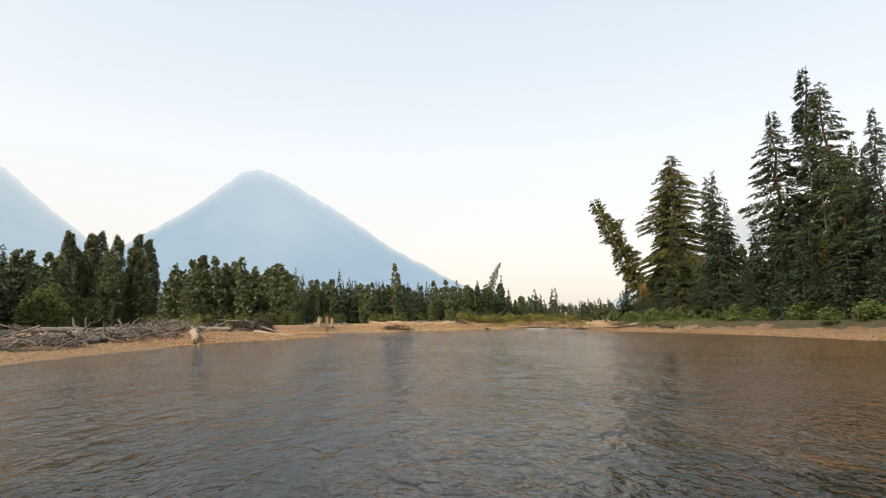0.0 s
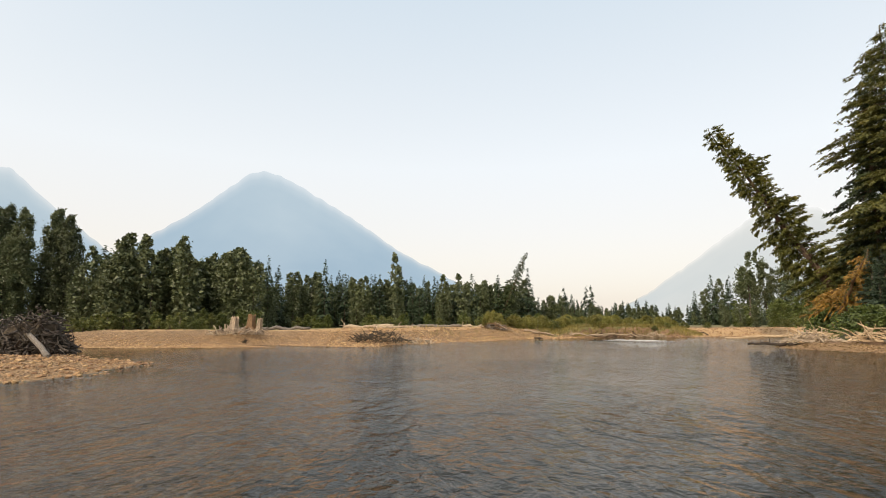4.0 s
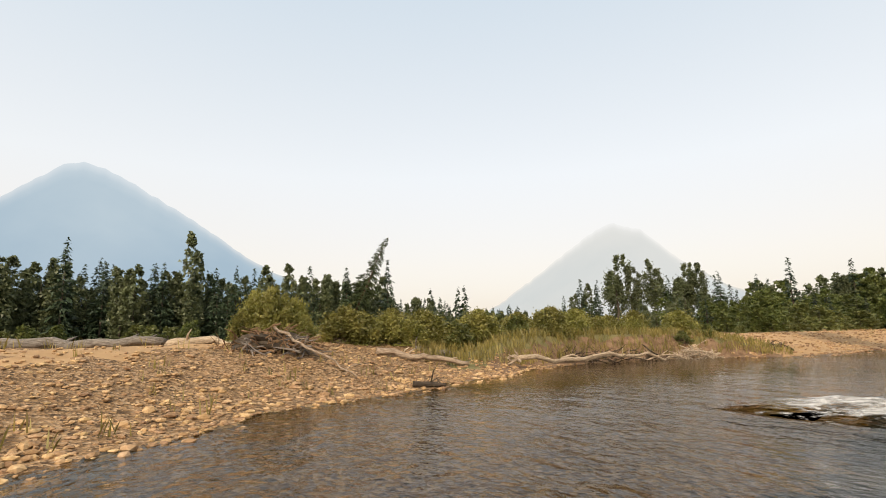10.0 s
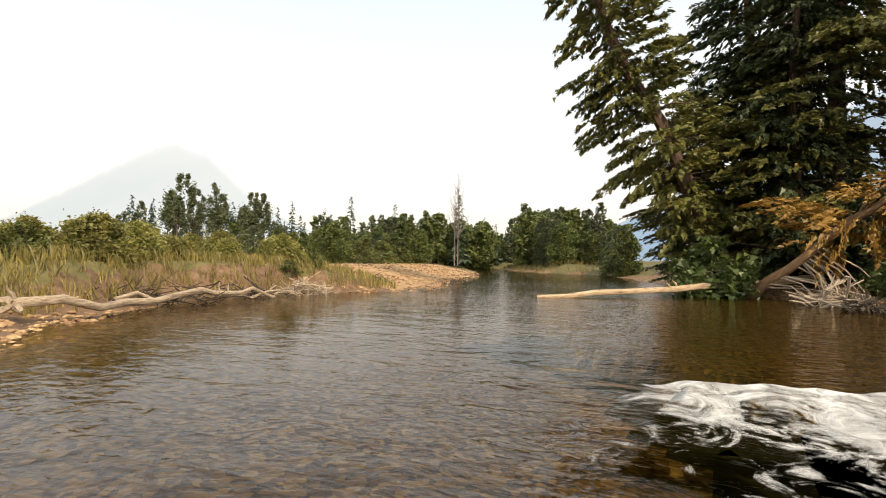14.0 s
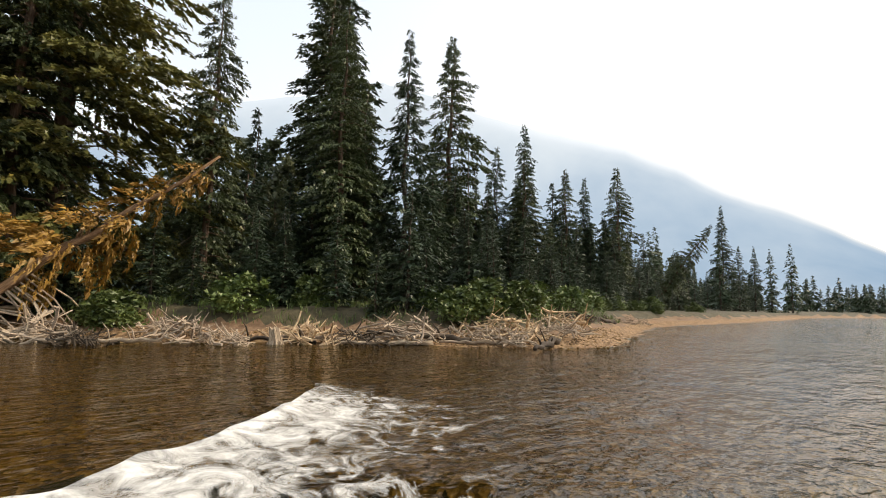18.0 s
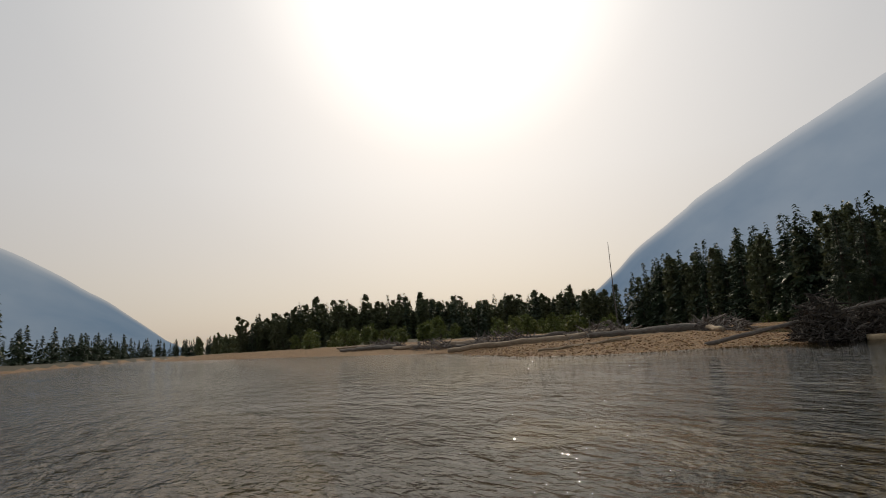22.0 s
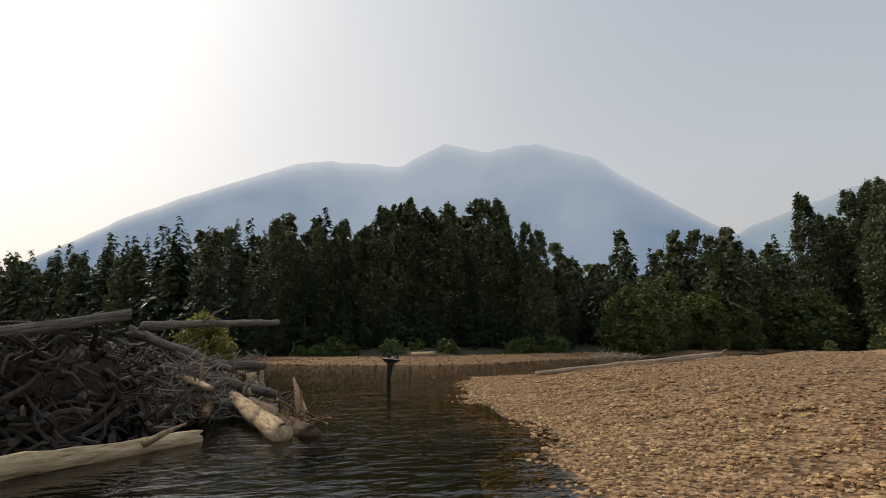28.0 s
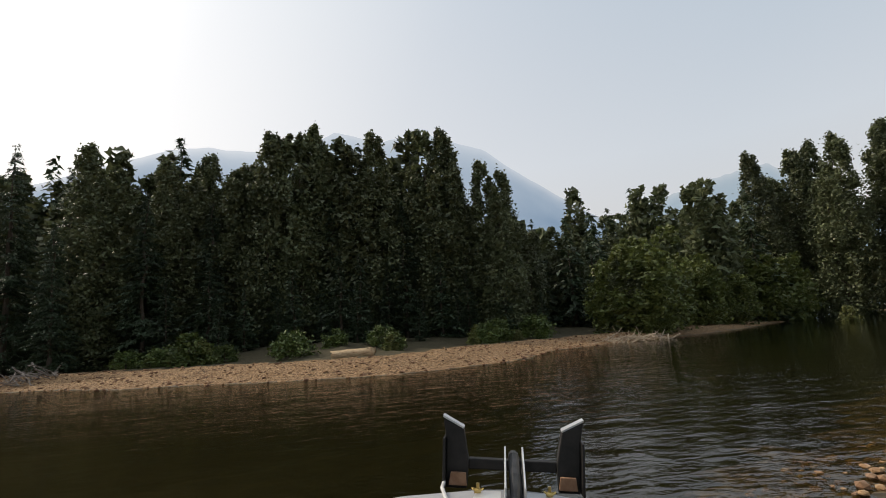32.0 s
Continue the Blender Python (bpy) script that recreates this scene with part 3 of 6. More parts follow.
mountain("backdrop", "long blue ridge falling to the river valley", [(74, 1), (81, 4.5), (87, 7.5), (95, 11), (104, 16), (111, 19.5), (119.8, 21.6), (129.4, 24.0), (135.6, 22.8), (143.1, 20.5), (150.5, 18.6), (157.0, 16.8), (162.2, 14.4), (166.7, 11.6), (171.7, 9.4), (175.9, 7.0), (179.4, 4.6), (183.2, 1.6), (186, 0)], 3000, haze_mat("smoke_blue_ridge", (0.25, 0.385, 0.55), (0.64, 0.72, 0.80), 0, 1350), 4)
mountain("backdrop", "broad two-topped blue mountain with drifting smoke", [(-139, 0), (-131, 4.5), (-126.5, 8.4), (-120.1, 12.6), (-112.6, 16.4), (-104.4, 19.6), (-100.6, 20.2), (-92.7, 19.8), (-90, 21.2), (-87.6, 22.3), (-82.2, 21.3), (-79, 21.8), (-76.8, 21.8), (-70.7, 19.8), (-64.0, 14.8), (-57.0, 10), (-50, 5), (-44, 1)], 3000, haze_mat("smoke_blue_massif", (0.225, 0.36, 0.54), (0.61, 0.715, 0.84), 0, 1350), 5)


# ---- trees ----
def conifer_crown(seed, h, radius, n, size, droop=0.35, base=0.12, power=0.85, whorl=0.55, ragged=0.35, sprays=7, thin=0.3):
    """Leaves of a conifer: uneven boughs that carry hanging side sprays, thinning to a spire."""
    r = np.random.RandomState(seed)
    zs = []
    z = h * base
    while z < h * 0.985:
        zs.append(z)
        z += whorl * (0.5 + r.rand()) * (0.55 + 0.6 * (1 - z / h))
    ph = r.uniform(0, 6.283, 4)
    boughs = []
    for z in zs:
        u = (z - h * base) / (h * (1 - base))
        env = radius * (1 - u) ** power * (0.72 + 0.28 * math.sin(min(u * 8, 1.57)))
        for _ in range(max(4, int(7 - 2 * u))):
            a = r.uniform(0, 6.283)
            lop = 1 + 0.22 * math.sin(2 * a + ph[0] + z * 0.35) + 0.16 * math.sin(3 * a + ph[1] - z * 0.8) + 0.14 * math.sin(z * 1.1 + ph[2])
            boughs.append((z + r.normal(0, 0.32), a, max(0.22, env * lop * (1 - ragged + 1.35 * ragged * r.rand()))))
    b = np.array(boughs)
    m = len(b) * sprays
    kb = np.repeat(np.arange(len(b)), sprays)
    sj = 0.12 + 0.88 * r.rand(m) ** 0.75
    sa = r.choice([-1, 1], m) * r.uniform(0.35, 1.1, m) * (1.15 - 0.6 * sj)
    sl = b[kb, 2] * r.uniform(0.22, 0.5, m) * (1.15 - 0.55 * sj) + 0.15
    w = (sl + 0.3) * (b[kb, 2] ** 0.35)
    k = r.choice(m, n, p=w / w.sum())
    z0, az, ln = b[kb[k], 0], b[kb[k], 1], b[kb[k], 2]
    s, ang, u = sj[k], az + sa[k], r.rand(n) ** 0.8
    reach = sl[k] * u
    spread = ln * s
    cx, cy = np.cos(az) * spread + np.cos(ang) * reach, np.sin(az) * spread + np.sin(ang) * reach
    cz = z0 + 0.14 * spread - droop * s * s * ln - droop * 0.9 * u * reach + r.normal(0, 0.05 + 0.04 * size, n)
    c = np.stack([cx, cy, cz], 1)
    out = np.stack([np.cos(ang), np.sin(ang), -(0.25 + droop * 1.3 * u)], 1) + r.normal(0, 0.32, (n, 3))
    out /= np.linalg.norm(out, axis=1)[:, None]
    side = np.cross(out, np.array([0, 0, 1.0]) + r.normal(0, 0.5, (n, 3)))
    side /= np.linalg.norm(side, axis=1)[:, None]
    sz = (size * (0.55 + 0.9 * r.rand(n)) * np.clip(0.42 + 0.62 * ln / radius, 0, 1))[:, None]
    a, bb = out * sz, side * sz * thin
    return np.stack([c - a * 0.5 + bb, c - a * 0.4 - bb, c + a * 0.8], 1)


def leafy_crown(seed, h, radius, n, size, base=0.15, clumps=60, column=1.0, stems=1, puff=1.0):
    """Leaves of a broadleaf tree: clumps at branch ends round one or more rising stems, with an uneven outline."""
    r = np.random.RandomState(seed)
    st = r.randint(0, stems, clumps)
    sa, so = r.uniform(0, 6.283, stems), radius * (0.5 if stems > 1 else 0.0) * r.uniform(0.5, 1.1, stems)
    sh = 1 - 0.28 * r.rand(stems) * (np.arange(stems) > 0)
    u = 0.93 * r.rand(clumps) ** 0.85
    z = h * (base + (1 - base) * u) * sh[st]
    rad = radius * (0.62 if stems > 1 else 1.0)
    env = rad * np.sin(np.clip(0.16 + u * 0.86, 0, 1) * math.pi) ** 0.6 * (1 - 0.55 * u * column)
    az = r.uniform(0, 6.283, clumps)
    rr = env * (0.3 + 0.75 * r.rand(clumps) ** 0.6)
    cc = np.stack([np.cos(az) * rr + np.cos(sa[st]) * so[st] * (0.4 + 0.6 * u), np.sin(az) * rr + np.sin(sa[st]) * so[st] * (0.4 + 0.6 * u), z], 1)
    cr = puff * rad * (0.15 + 0.2 * r.rand(clumps)) * (1 - 0.8 * u)
    k = r.randint(0, clumps, n)
    off = r.normal(0, 0.62, (n, 3)) * np.array([1, 1, 1.7])
    loose = r.rand(n) < 0.25
    off[loose] *= 1.3
    c = cc[k] + off * cr[k][:, None]
    c[:, 2] = np.maximum(c[:, 2], -0.1)
    a = r.normal(0, 1, (n, 3))
    a[:, 2] -= 0.4
    a /= np.linalg.norm(a, axis=1)[:, None]
    s = np.cross(a, r.normal(0, 1, (n, 3)))
    s /= np.linalg.norm(s, axis=1)[:, None]
    sz = size * (0.6 + 0.8 * r.rand(n))[:, None]
    return np.stack([c - a * sz * 0.45 + s * sz * 0.42, c - a * sz * 0.45 - s * sz * 0.42, c + a * sz * 0.65], 1)


def trunk_mesh(name, seed, h, r0, material, limbs=0, reach=1.5, low=0.1):
    r = random.Random(seed)
    pts = [(r.uniform(-1, 1) * 0.012 * h * (i > 0), r.uniform(-1, 1) * 0.012 * h * (i > 0), h * i / 9 - (0.5 if i == 0 else 0)) for i in range(10)]
    rad = [r0 * (1.35 if i == 0 else 1) * (1 - 0.93 * i / 9) for i in range(10)]
    items = [tube_data(pts, rad, 9, 0.08, r)]
    for _ in range(limbs):
        z, a, ln = h * r.uniform(low, 0.8), r.uniform(0, 6.283), reach * r.uniform(0.5, 1.1)
        ln *= 1 - 0.6 * z / h
        p = [(0, 0, z), (math.cos(a) * ln * 0.5, math.sin(a) * ln * 0.5, z - 0.02 * ln), (math.cos(a) * ln, math.sin(a) * ln, z - 0.28 * ln)]
        items.append(tube_data(p, [0.045 + r0 * 0.07, 0.03, 0.008], 4, 0.1, r, False))
    vs, fs = join_data(items)
    me = bpy.data.meshes.new(name)
    me.from_pydata([tuple(v) for v in vs], [], fs)
    me.materials.append(material)
    me.update()
    return me


def tree_kind(kind, seed):
    """Trunk and crown meshes of one tree of unit kind, with its natural height."""
    if kind == "cedar":
        return 25.0, trunk_mesh("trunk", seed, 25, 0.42, M_REDBARK, 60, 4.2, 0.08), leaf_mesh("crown", conifer_crown(seed, 25, 4.7, 100000, 0.19, 0.36, 0.04, 0.55, 0.30, 0.42, 12, 0.40), M_CEDAR)
    if kind == "leaning_cedar":
        return 25.0, trunk_mesh("trunk", seed, 25, 0.42, M_REDBARK, 70, 2.4, 0.06), leaf_mesh("crown", conifer_crown(seed, 25, 2.7, 90000, 0.17, 0.18, 0.13, 0.42, 0.26, 0.55, 8, 0.42), M_CEDAR)
    if kind == "alder":
        return 9.0, trunk_mesh("trunk", seed, 7, 0.12, M_BARK, 16, 2.4, 0.1), leaf_mesh("crown", leafy_crown(seed, 9, 3.3, 7000, 0.27, 0.0, 130, 0.6, 3, 1.1), M_ALDER)
    if kind == "dark_cedar":
        return 25.0, trunk_mesh("trunk", seed, 25, 0.40, M_REDBARK, 44, 3.4, 0.06), leaf_mesh("crown", conifer_crown(seed, 25, 3.9, 42000, 0.25, 0.36, 0.03, 0.62, 0.34, 0.42, 11, 0.36), M_CEDARDARK)
    if kind == "spruce":
        return 24.0, trunk_mesh("trunk", seed, 24, 0.30, M_BARK, 30, 2.6, 0.06), leaf_mesh("crown", conifer_crown(seed, 24, 3.3, 24000, 0.32, 0.34, 0.03, 0.78, 0.36, 0.42, 9, 0.26), M_SPRUCE)
    if kind == "far_spruce":
        return 22.0, trunk_mesh("trunk", seed, 22, 0.28, M_BARK, 6, 2.0, 0.06), leaf_mesh("crown", conifer_crown(seed, 22, 3.0, 4200, 0.66, 0.30, 0.02, 0.85, 0.46, 0.40, 6, 0.26), M_SPRUCE)
    if kind == "slim_spruce":
        return 18.0, trunk_mesh("trunk", seed, 18, 0.2, M_BARK, 8, 1.6, 0.06), leaf_mesh("crown", conifer_crown(seed, 18, 2.3, 3200, 0.56, 0.3, 0.02, 0.9, 0.42, 0.40, 6, 0.26), M_SPRUCE)
    if kind == "cottonwood":
        return 23.0, trunk_mesh("trunk", seed, 17, 0.34, M_BARK, 12, 2.2, 0.2), leaf_mesh("crown", leafy_crown(seed, 23, 4.3, 6800, 0.44, 0.02, 240, 0.8, 2, 1.25), M_POPLAR)
    if kind == "tall_cottonwood":
        return 23.0, trunk_mesh("trunk", seed, 17, 0.34, M_BARK, 22, 2.6, 0.2), leaf_mesh("crown", leafy_crown(seed, 23, 4.3, 24000, 0.27, 0.02, 380, 0.8, 2, 1.1), M_POPLAR)
    if kind == "old_cottonwood":
        return 36.0, trunk_mesh("trunk", seed, 30, 0.55, M_BARK, 16, 5.0, 0.4), leaf_mesh("crown", leafy_crown(seed, 36, 7.0, 5600, 0.7, 0.50, 30, 0.2, 2, 1.7), M_POPLAR)
    if kind == "willow":
        return 5.0, trunk_mesh("trunk", seed, 4, 0.07, M_BARK, 8, 1.4, 0.1), leaf_mesh("crown", leafy_crown(seed, 5, 2.1, 2200, 0.31, 0.0, 40, 0.8), M_WILLOW)
    if kind == "shrub":
        return 2.5, trunk_mesh("stem", seed, 2.2, 0.03, M_BARK, 26, 1.2, 0.02), leaf_mesh("leaves", leafy_crown(seed, 2.5, 1.25, 9000, 0.14, 0.0, 60, 0.7, 1, 1.3), M_SHRUB)
    return 2.2, trunk_mesh("stem", seed, 1.6, 0.05, M_BARK, 8, 0.9, 0.05), leaf_mesh("leaves", leafy_crown(seed, 2.2, 1.35, 3000, 0.18, -0.05, 34, 0.6), M_BUSH)


KINDS = {k: [tree_kind(k, 100 * i + s) for s in range(c)] for i, (k, c) in enumerate((("cedar", 2), ("leaning_cedar", 1), ("alder", 3), ("dark_cedar", 3), ("spruce", 3), ("far_spruce", 4), ("slim_spruce", 4), ("cottonwood", 4), ("tall_cottonwood", 3), ("old_cottonwood", 2), ("willow", 3), ("shrub", 2), ("bush", 3)))}
TREE_WORDS = {"leaning_cedar": ("tree", "leaning yellow-green cedar with short ragged boughs"), "alder": ("tree", "round leafy green riverside tree"), "cedar": ("tree", "tall yellow-green cedar with drooping fronds"), "dark_cedar": ("tree", "tall dark green cedar with ragged boughs"), "spruce": ("tree", "dark green spruce with a narrow spire"), "far_spruce": ("tree", "dark green spruce in the forest wall"), "slim_spruce": ("tree", "slim dark spruce in the riverside forest"), "tall_cottonwood": ("tree", "tall leafy cottonwood with a column of olive leaves"), "old_cottonwood": ("tree", "old cottonwood with a bare trunk and high crown"), "shrub": ("shrub", "yellow-green willow shrub with fine leaves"), "cottonwood": ("tree", "tall leafy cottonwood with a column of grey-green leaves"), "willow": ("shrub", "dense green willow thicket on the gravel bar"), "bush": ("shrub", "bright green leafy bush on the bank")}
_pick = random.Random(5)


FAR_KINDS = ("far_spruce", "slim_spruce", "cottonwood", "willow", "alder")


def far_from_river(x, y):
    """Places past the first ranks of trees that one could count."""
    return y > 166 or y < 14 or x < -101.5 or x > 112 or (x > 48.5 and y < 92) or (y > 146 and -104 < x < 0 and (x + y) % 3 > 1)


FAR_CROWNS, FAR_TRUNKS = collections.defaultdict(list), []


def far_tree(h0, tm, cm, m, x, y):
    """Keep a tree that stands far from the river for its stretch of joined woods."""
    v = np.zeros(len(cm.vertices) * 3, dtype=np.float32)
    cm.vertices.foreach_get("co", v)
    w = np.array(m)
    v = v.reshape(-1, 3) @ w[:3, :3].T + w[:3, 3]
    v = v.reshape(-1, 3, 3)[::4]
    c = v.mean(1, keepdims=True)
    v = c + (v - c) * 1.7
    FAR_CROWNS[(("north" if y > 128 else "south"), cm.materials[0].name)].append(v)
    a, b = m @ Vector((0, 0, -0.3)), m @ Vector((0, 0, h0 * 0.7))
    FAR_TRUNKS.append(tube_data([a, (a + b) / 2, b], [0.28, 0.2, 0.04], 5, caps=False))


def tree(kind, x, y, height, top=None, base=None, label="", width=1.0, dead=False):
    """One tree, its top over (x, y) unless it leans to top."""
    if kind == "willow" and height > 4.2:
        kind = "alder"
    h0, tm, cm = KINDS[kind][_pick.randrange(len(KINDS[kind]))]
    z = ground_z(x, y) - 0.05 if base is None else base
    turn = Matrix.Rotation(_pick.uniform(0, 6.283), 4, "Z")
    m = Matrix.Translation((x, y, z))
    s = height / h0
    if top:
        d = Vector(top) - Vector((x, y, z))
        s = d.length / h0
        m = m @ Vector((0, 0, 1)).rotation_difference(d).to_matrix().to_4x4()
    m = m @ turn @ Matrix.Diagonal((s * width, s * width, s, 1))
    if not label and kind in FAR_KINDS and far_from_river(x, y):
        return far_tree(h0, tm, cm, m, x, y)
    cat, words = TREE_WORDS[kind]
    root = empty(cat, m, label or words, cat, group="riverside " + cat + "s")
    for me in (tm, cm):
        o = new(me.name.split(".")[0], me)
        o.parent = root
    return root


# the cedars over the bend, then spruces down the river
tree("leaning_cedar", 44.6, 103.7, 30, top=(35.2, 115.2, 29.0), label="strongly leaning yellow-green cedar hanging over the river bend", width=0.95)
tree("cedar", 46.0, 105.6, 14, width=1.3, label="broad yellow-green young cedar under the leaning one")
tree("dark_cedar", 47.6, 102.4, 32)
tree("cedar", 46.4, 98.6, 30, top=(45.6, 97.8, 34.0), width=1.15)
tree("dark_cedar", 44.4, 100.4, 27, width=0.8)
tree("dark_cedar", 42.6, 91.9, 19.6, width=0.8)
tree("dark_cedar", 43.8, 81.6, 23.2, width=0.85)
tree("spruce", 42.1, 76.6, 22.4)
tree("dark_cedar", 44.9, 78.6, 18, width=0.8)
tree("dark_cedar", 52.5, 77.0, 32, width=1.1)
tree("spruce", 56.0, 74.0, 38, width=1.2)
tree("dark_cedar", 58.0, 69.0, 24)
tree("spruce", 48.3, 56.0, 19)
tree("spruce", 46.7, 52.5, 22.6)
tree("dark_cedar", 46.4, 43.0, 18.6)
tree("spruce", 45.1, 40.0, 18.2)
tree("dark_cedar", 42.5, 35.4, 20.3)
tree("dark_cedar", 42.2, 24.5, 14, top=(33.8, 22.0, 14.2), label="dark cedar leaning far out over the water")
tree("spruce", 48.0, -41.5, 27)
tree("spruce", 46.6, -52.1, 18)
tree("spruce", 45.0, -62.7, 18.6)
tree("far_spruce", 42.9, -73.2, 19)
tree("far_spruce", 39.3, -83.9, 21.6)
rb = random.Random(21)
for i in range(70):
    y = rb.uniform(-70, 96)
    x = 46 + rb.uniform(0, 26) + max(0, (y - 90)) * 1.2
    tree(rb.choice(("far_spruce", "far_spruce", "slim_spruce", "cottonwood")), x, y, rb.uniform(9, 17), width=1.15)
for i in range(34):
    y = rb.uniform(10, 92)
    x = 36 + rb.uniform(1.5, 6) + (2 if y > 80 else 0) + max(0, y - 86) * 0.6
    tree(rb.choice(("slim_spruce", "slim_spruce", "far_spruce")), x + 3, y, rb.uniform(4, 11), width=1.4)
for i in range(64):
    y = 12 + 78 * (i + rb.random()) / 64
    tree(rb.choice(("far_spruce", "slim_spruce", "slim_spruce")), 43.5 + rb.uniform(0, 9) + max(0, y - 84) * 0.5, y, rb.uniform(7, 14), width=1.25)
for i in range(84):
    y = 20 + 82 * rb.random() ** 0.6
    x0 = np.interp(y, [20, 57, 66, 76, 84, 87, 90.6, 94.6, 98.8, 102], [30, 29.5, 27, 24, 22, 24, 28.6, 32, 34.5, 41])
    if i % 5 < 3:
        tree("slim_spruce", x0 + rb.uniform(6.0, 9.5), y, rb.uniform(2.5, 6.5), width=1.5)
    else:
        tree("bush", x0 + rb.uniform(4.2, 8.5), y, rb.uniform(0.9, 2.0), width=1.4)
for i in range(18):
    tree(rb.choice(("dark_cedar", "spruce", "far_spruce")), rb.uniform(44, 52), 26 + 42 * (i + rb.random()) / 18, rb.uniform(10, 17), width=1.15)
tree("dark_cedar", 49.5, 63.0, 30, width=1.0)
for i in range(9):
    tree("bush", 41 + i * 2.1 + rb.uniform(-1, 1), 105.6 - 0.1 * i + rb.uniform(-3.0, -1.0), rb.uniform(1.8, 3.4), width=1.2)

# north: the forest behind the middle bar
tree("cottonwood", -20.3, 230, 28, width=0.85)
tree("far_spruce", -10.7, 228, 18, width=0.9)
tree("dark_cedar", 14.9, 228, 25, top=(26.5, 228.0, 28.0), label="dense dark spruce leaning steeply over the forest edge", width=0.85)
tree("far_spruce", -26.2, 226, 19)
tree("far_spruce", 27, 232, 21)
tree("far_spruce", -45, 223, 24)
nf = random.Random(31)
for i in range(150):
    f = (i + nf.random()) / 150
    x = -96 + 156 * f
    y = 224 + abs(nf.gauss(0, 10)) + max(0, x - 10) * 0.7 - max(0, -50 - x) * 1.1
    h = np.interp(x, [-110, -83, -64, -46, -30, 12, 30, 45, 60], [26, 25, 24, 22, 19, 19, 15, 12, 10])
    tree(nf.choice(("far_spruce", "slim_spruce", "cottonwood", "cottonwood", "far_spruce")), x, y, h * nf.uniform(0.62, 1.02), width=1.15)
for i in range(64):
    f = (i + nf.random()) / 64
    x, y = -52 - 36 * f + nf.uniform(-3, 3), 174 - 12 * f + nf.uniform(0, 26)
    tree(nf.choice(("cottonwood", "cottonwood", "cottonwood", "slim_spruce")), x, y, (23.5 if f > 0.1 else 17) * nf.uniform(0.7, 1.04), width=1.15)
for i in range(60):
    x = nf.uniform(-95, 60)
    tree("willow", x, 211 + nf.uniform(-8, 10) + max(0, x - 10) * 0.8 - max(0, -50 - x) * 1.1, nf.uniform(2.5, 5), width=1.4)
for i in range(26):
    f = nf.random()
    tree("willow", -46 - 44 * f + nf.uniform(-3, 3), 167 - 22 * f + nf.uniform(-4, 4), nf.uniform(2.5, 5), width=1.3)
# the stand of tall old trees far up the bar
for x, y, h, k in ((153, 349, 31, "far_spruce"), (160, 345, 27, "far_spruce"), (169, 339, 43, "old_cottonwood"), (176, 336, 35, "old_cottonwood"), (186, 329, 39, "old_cottonwood"), (190, 324, 30, "far_spruce"), (196, 319.5, 36, "old_cottonwood"), (203, 316, 36, "old_cottonwood"), (209, 312, 29, "far_spruce"), (164, 350, 30, "far_spruce"), (180, 338, 30, "far_spruce"), (146, 356, 22, "far_spruce"), (158, 352, 30, "cottonwood"), (199, 322, 28, "cottonwood"), (172, 344, 29, "cottonwood"), (214, 312, 22, "far_spruce"), (150, 352, 24, "cottonwood"), (193, 326, 24, "cottonwood")):
    tree(k, x, y, h, base=0.8, width=1.15)
# willows and young firs along the side stream
for i in range(60):
    f = nf.random()
    x, y = 66 + 74 * f + nf.uniform(-6, 6), 146 + 28 * f + nf.uniform(0, 16)
    tree(nf.choice(("willow", "willow", "willow", "slim_spruce")), x, y, nf.uniform(4, 7.5), width=1.4)
for i in range(70):
    f = (i + nf.random()) / 70
    x, y = 72 + 66 * f, 168 + 4 * f - 26 * f * f + nf.uniform(0, 22)
    tree(nf.choice(("cottonwood", "cottonwood", "slim_spruce", "willow")), x, y, np.interp(f, [0, 0.4, 0.75, 1.0], [7, 10.5, 13, 11]) * nf.uniform(0.75, 1.08), width=1.3)
for x, y, h in ((113.8, 141, 17), (104, 152, 13), (96, 158, 14), (120, 145, 15), (90, 160, 11), (128, 141, 13), (84, 163, 12)):
    tree("slim_spruce", x, y + 15, h, width=1.25)
for i in range(20):
    tree("willow", 62 + i * 4 + nf.uniform(-2, 2), 140 + i * 2.1 + nf.uniform(1, 5), nf.uniform(1.4, 3.2), width=1.7)
for i in range(22):
    f = (i + nf.random()) / 22
    tree(nf.choice(("willow", "willow", "cottonwood")), 74 + 62 * f, 117 + 15 * f - nf.uniform(0, 5), nf.uniform(3, 6) + 5 * f, width=1.3)

for i in range(34):
    x, y = nf.uniform(110, 140), nf.uniform(122, 144)
    tree(nf.choice(("cottonwood", "willow", "willow", "slim_spruce")), x, y, nf.uniform(6, 14), width=1.3)
for i in range(16):
    f = (i + nf.random()) / 16
    tree(nf.choice(("willow", "cottonwood", "slim_spruce")), 98 + 32 * f, 131 + 14 * f - nf.uniform(0, 3), nf.uniform(6, 11), width=1.3)
for i in range(14):
    tree(nf.choice(("cottonwood", "willow")), nf.uniform(138, 172), nf.uniform(136, 156), nf.uniform(11, 17), width=1.4)
for i in range(16):
    f = (i + nf.random()) / 16
    tree("cottonwood", 160 + 56 * f, 156 + 22 * f - nf.uniform(0, 6), nf.uniform(13, 19), width=1.4)
for i in range(70):
    f = (i + nf.random()) / 70
    x, y = 118 + 66 * f + nf.uniform(-5, 5), 186 - 38 * f + nf.uniform(-3, 14)
    tree(nf.choice(("alder", "alder", "cottonwood", "slim_spruce", "slim_spruce")), x, y, nf.uniform(7, 14), width=1.15)
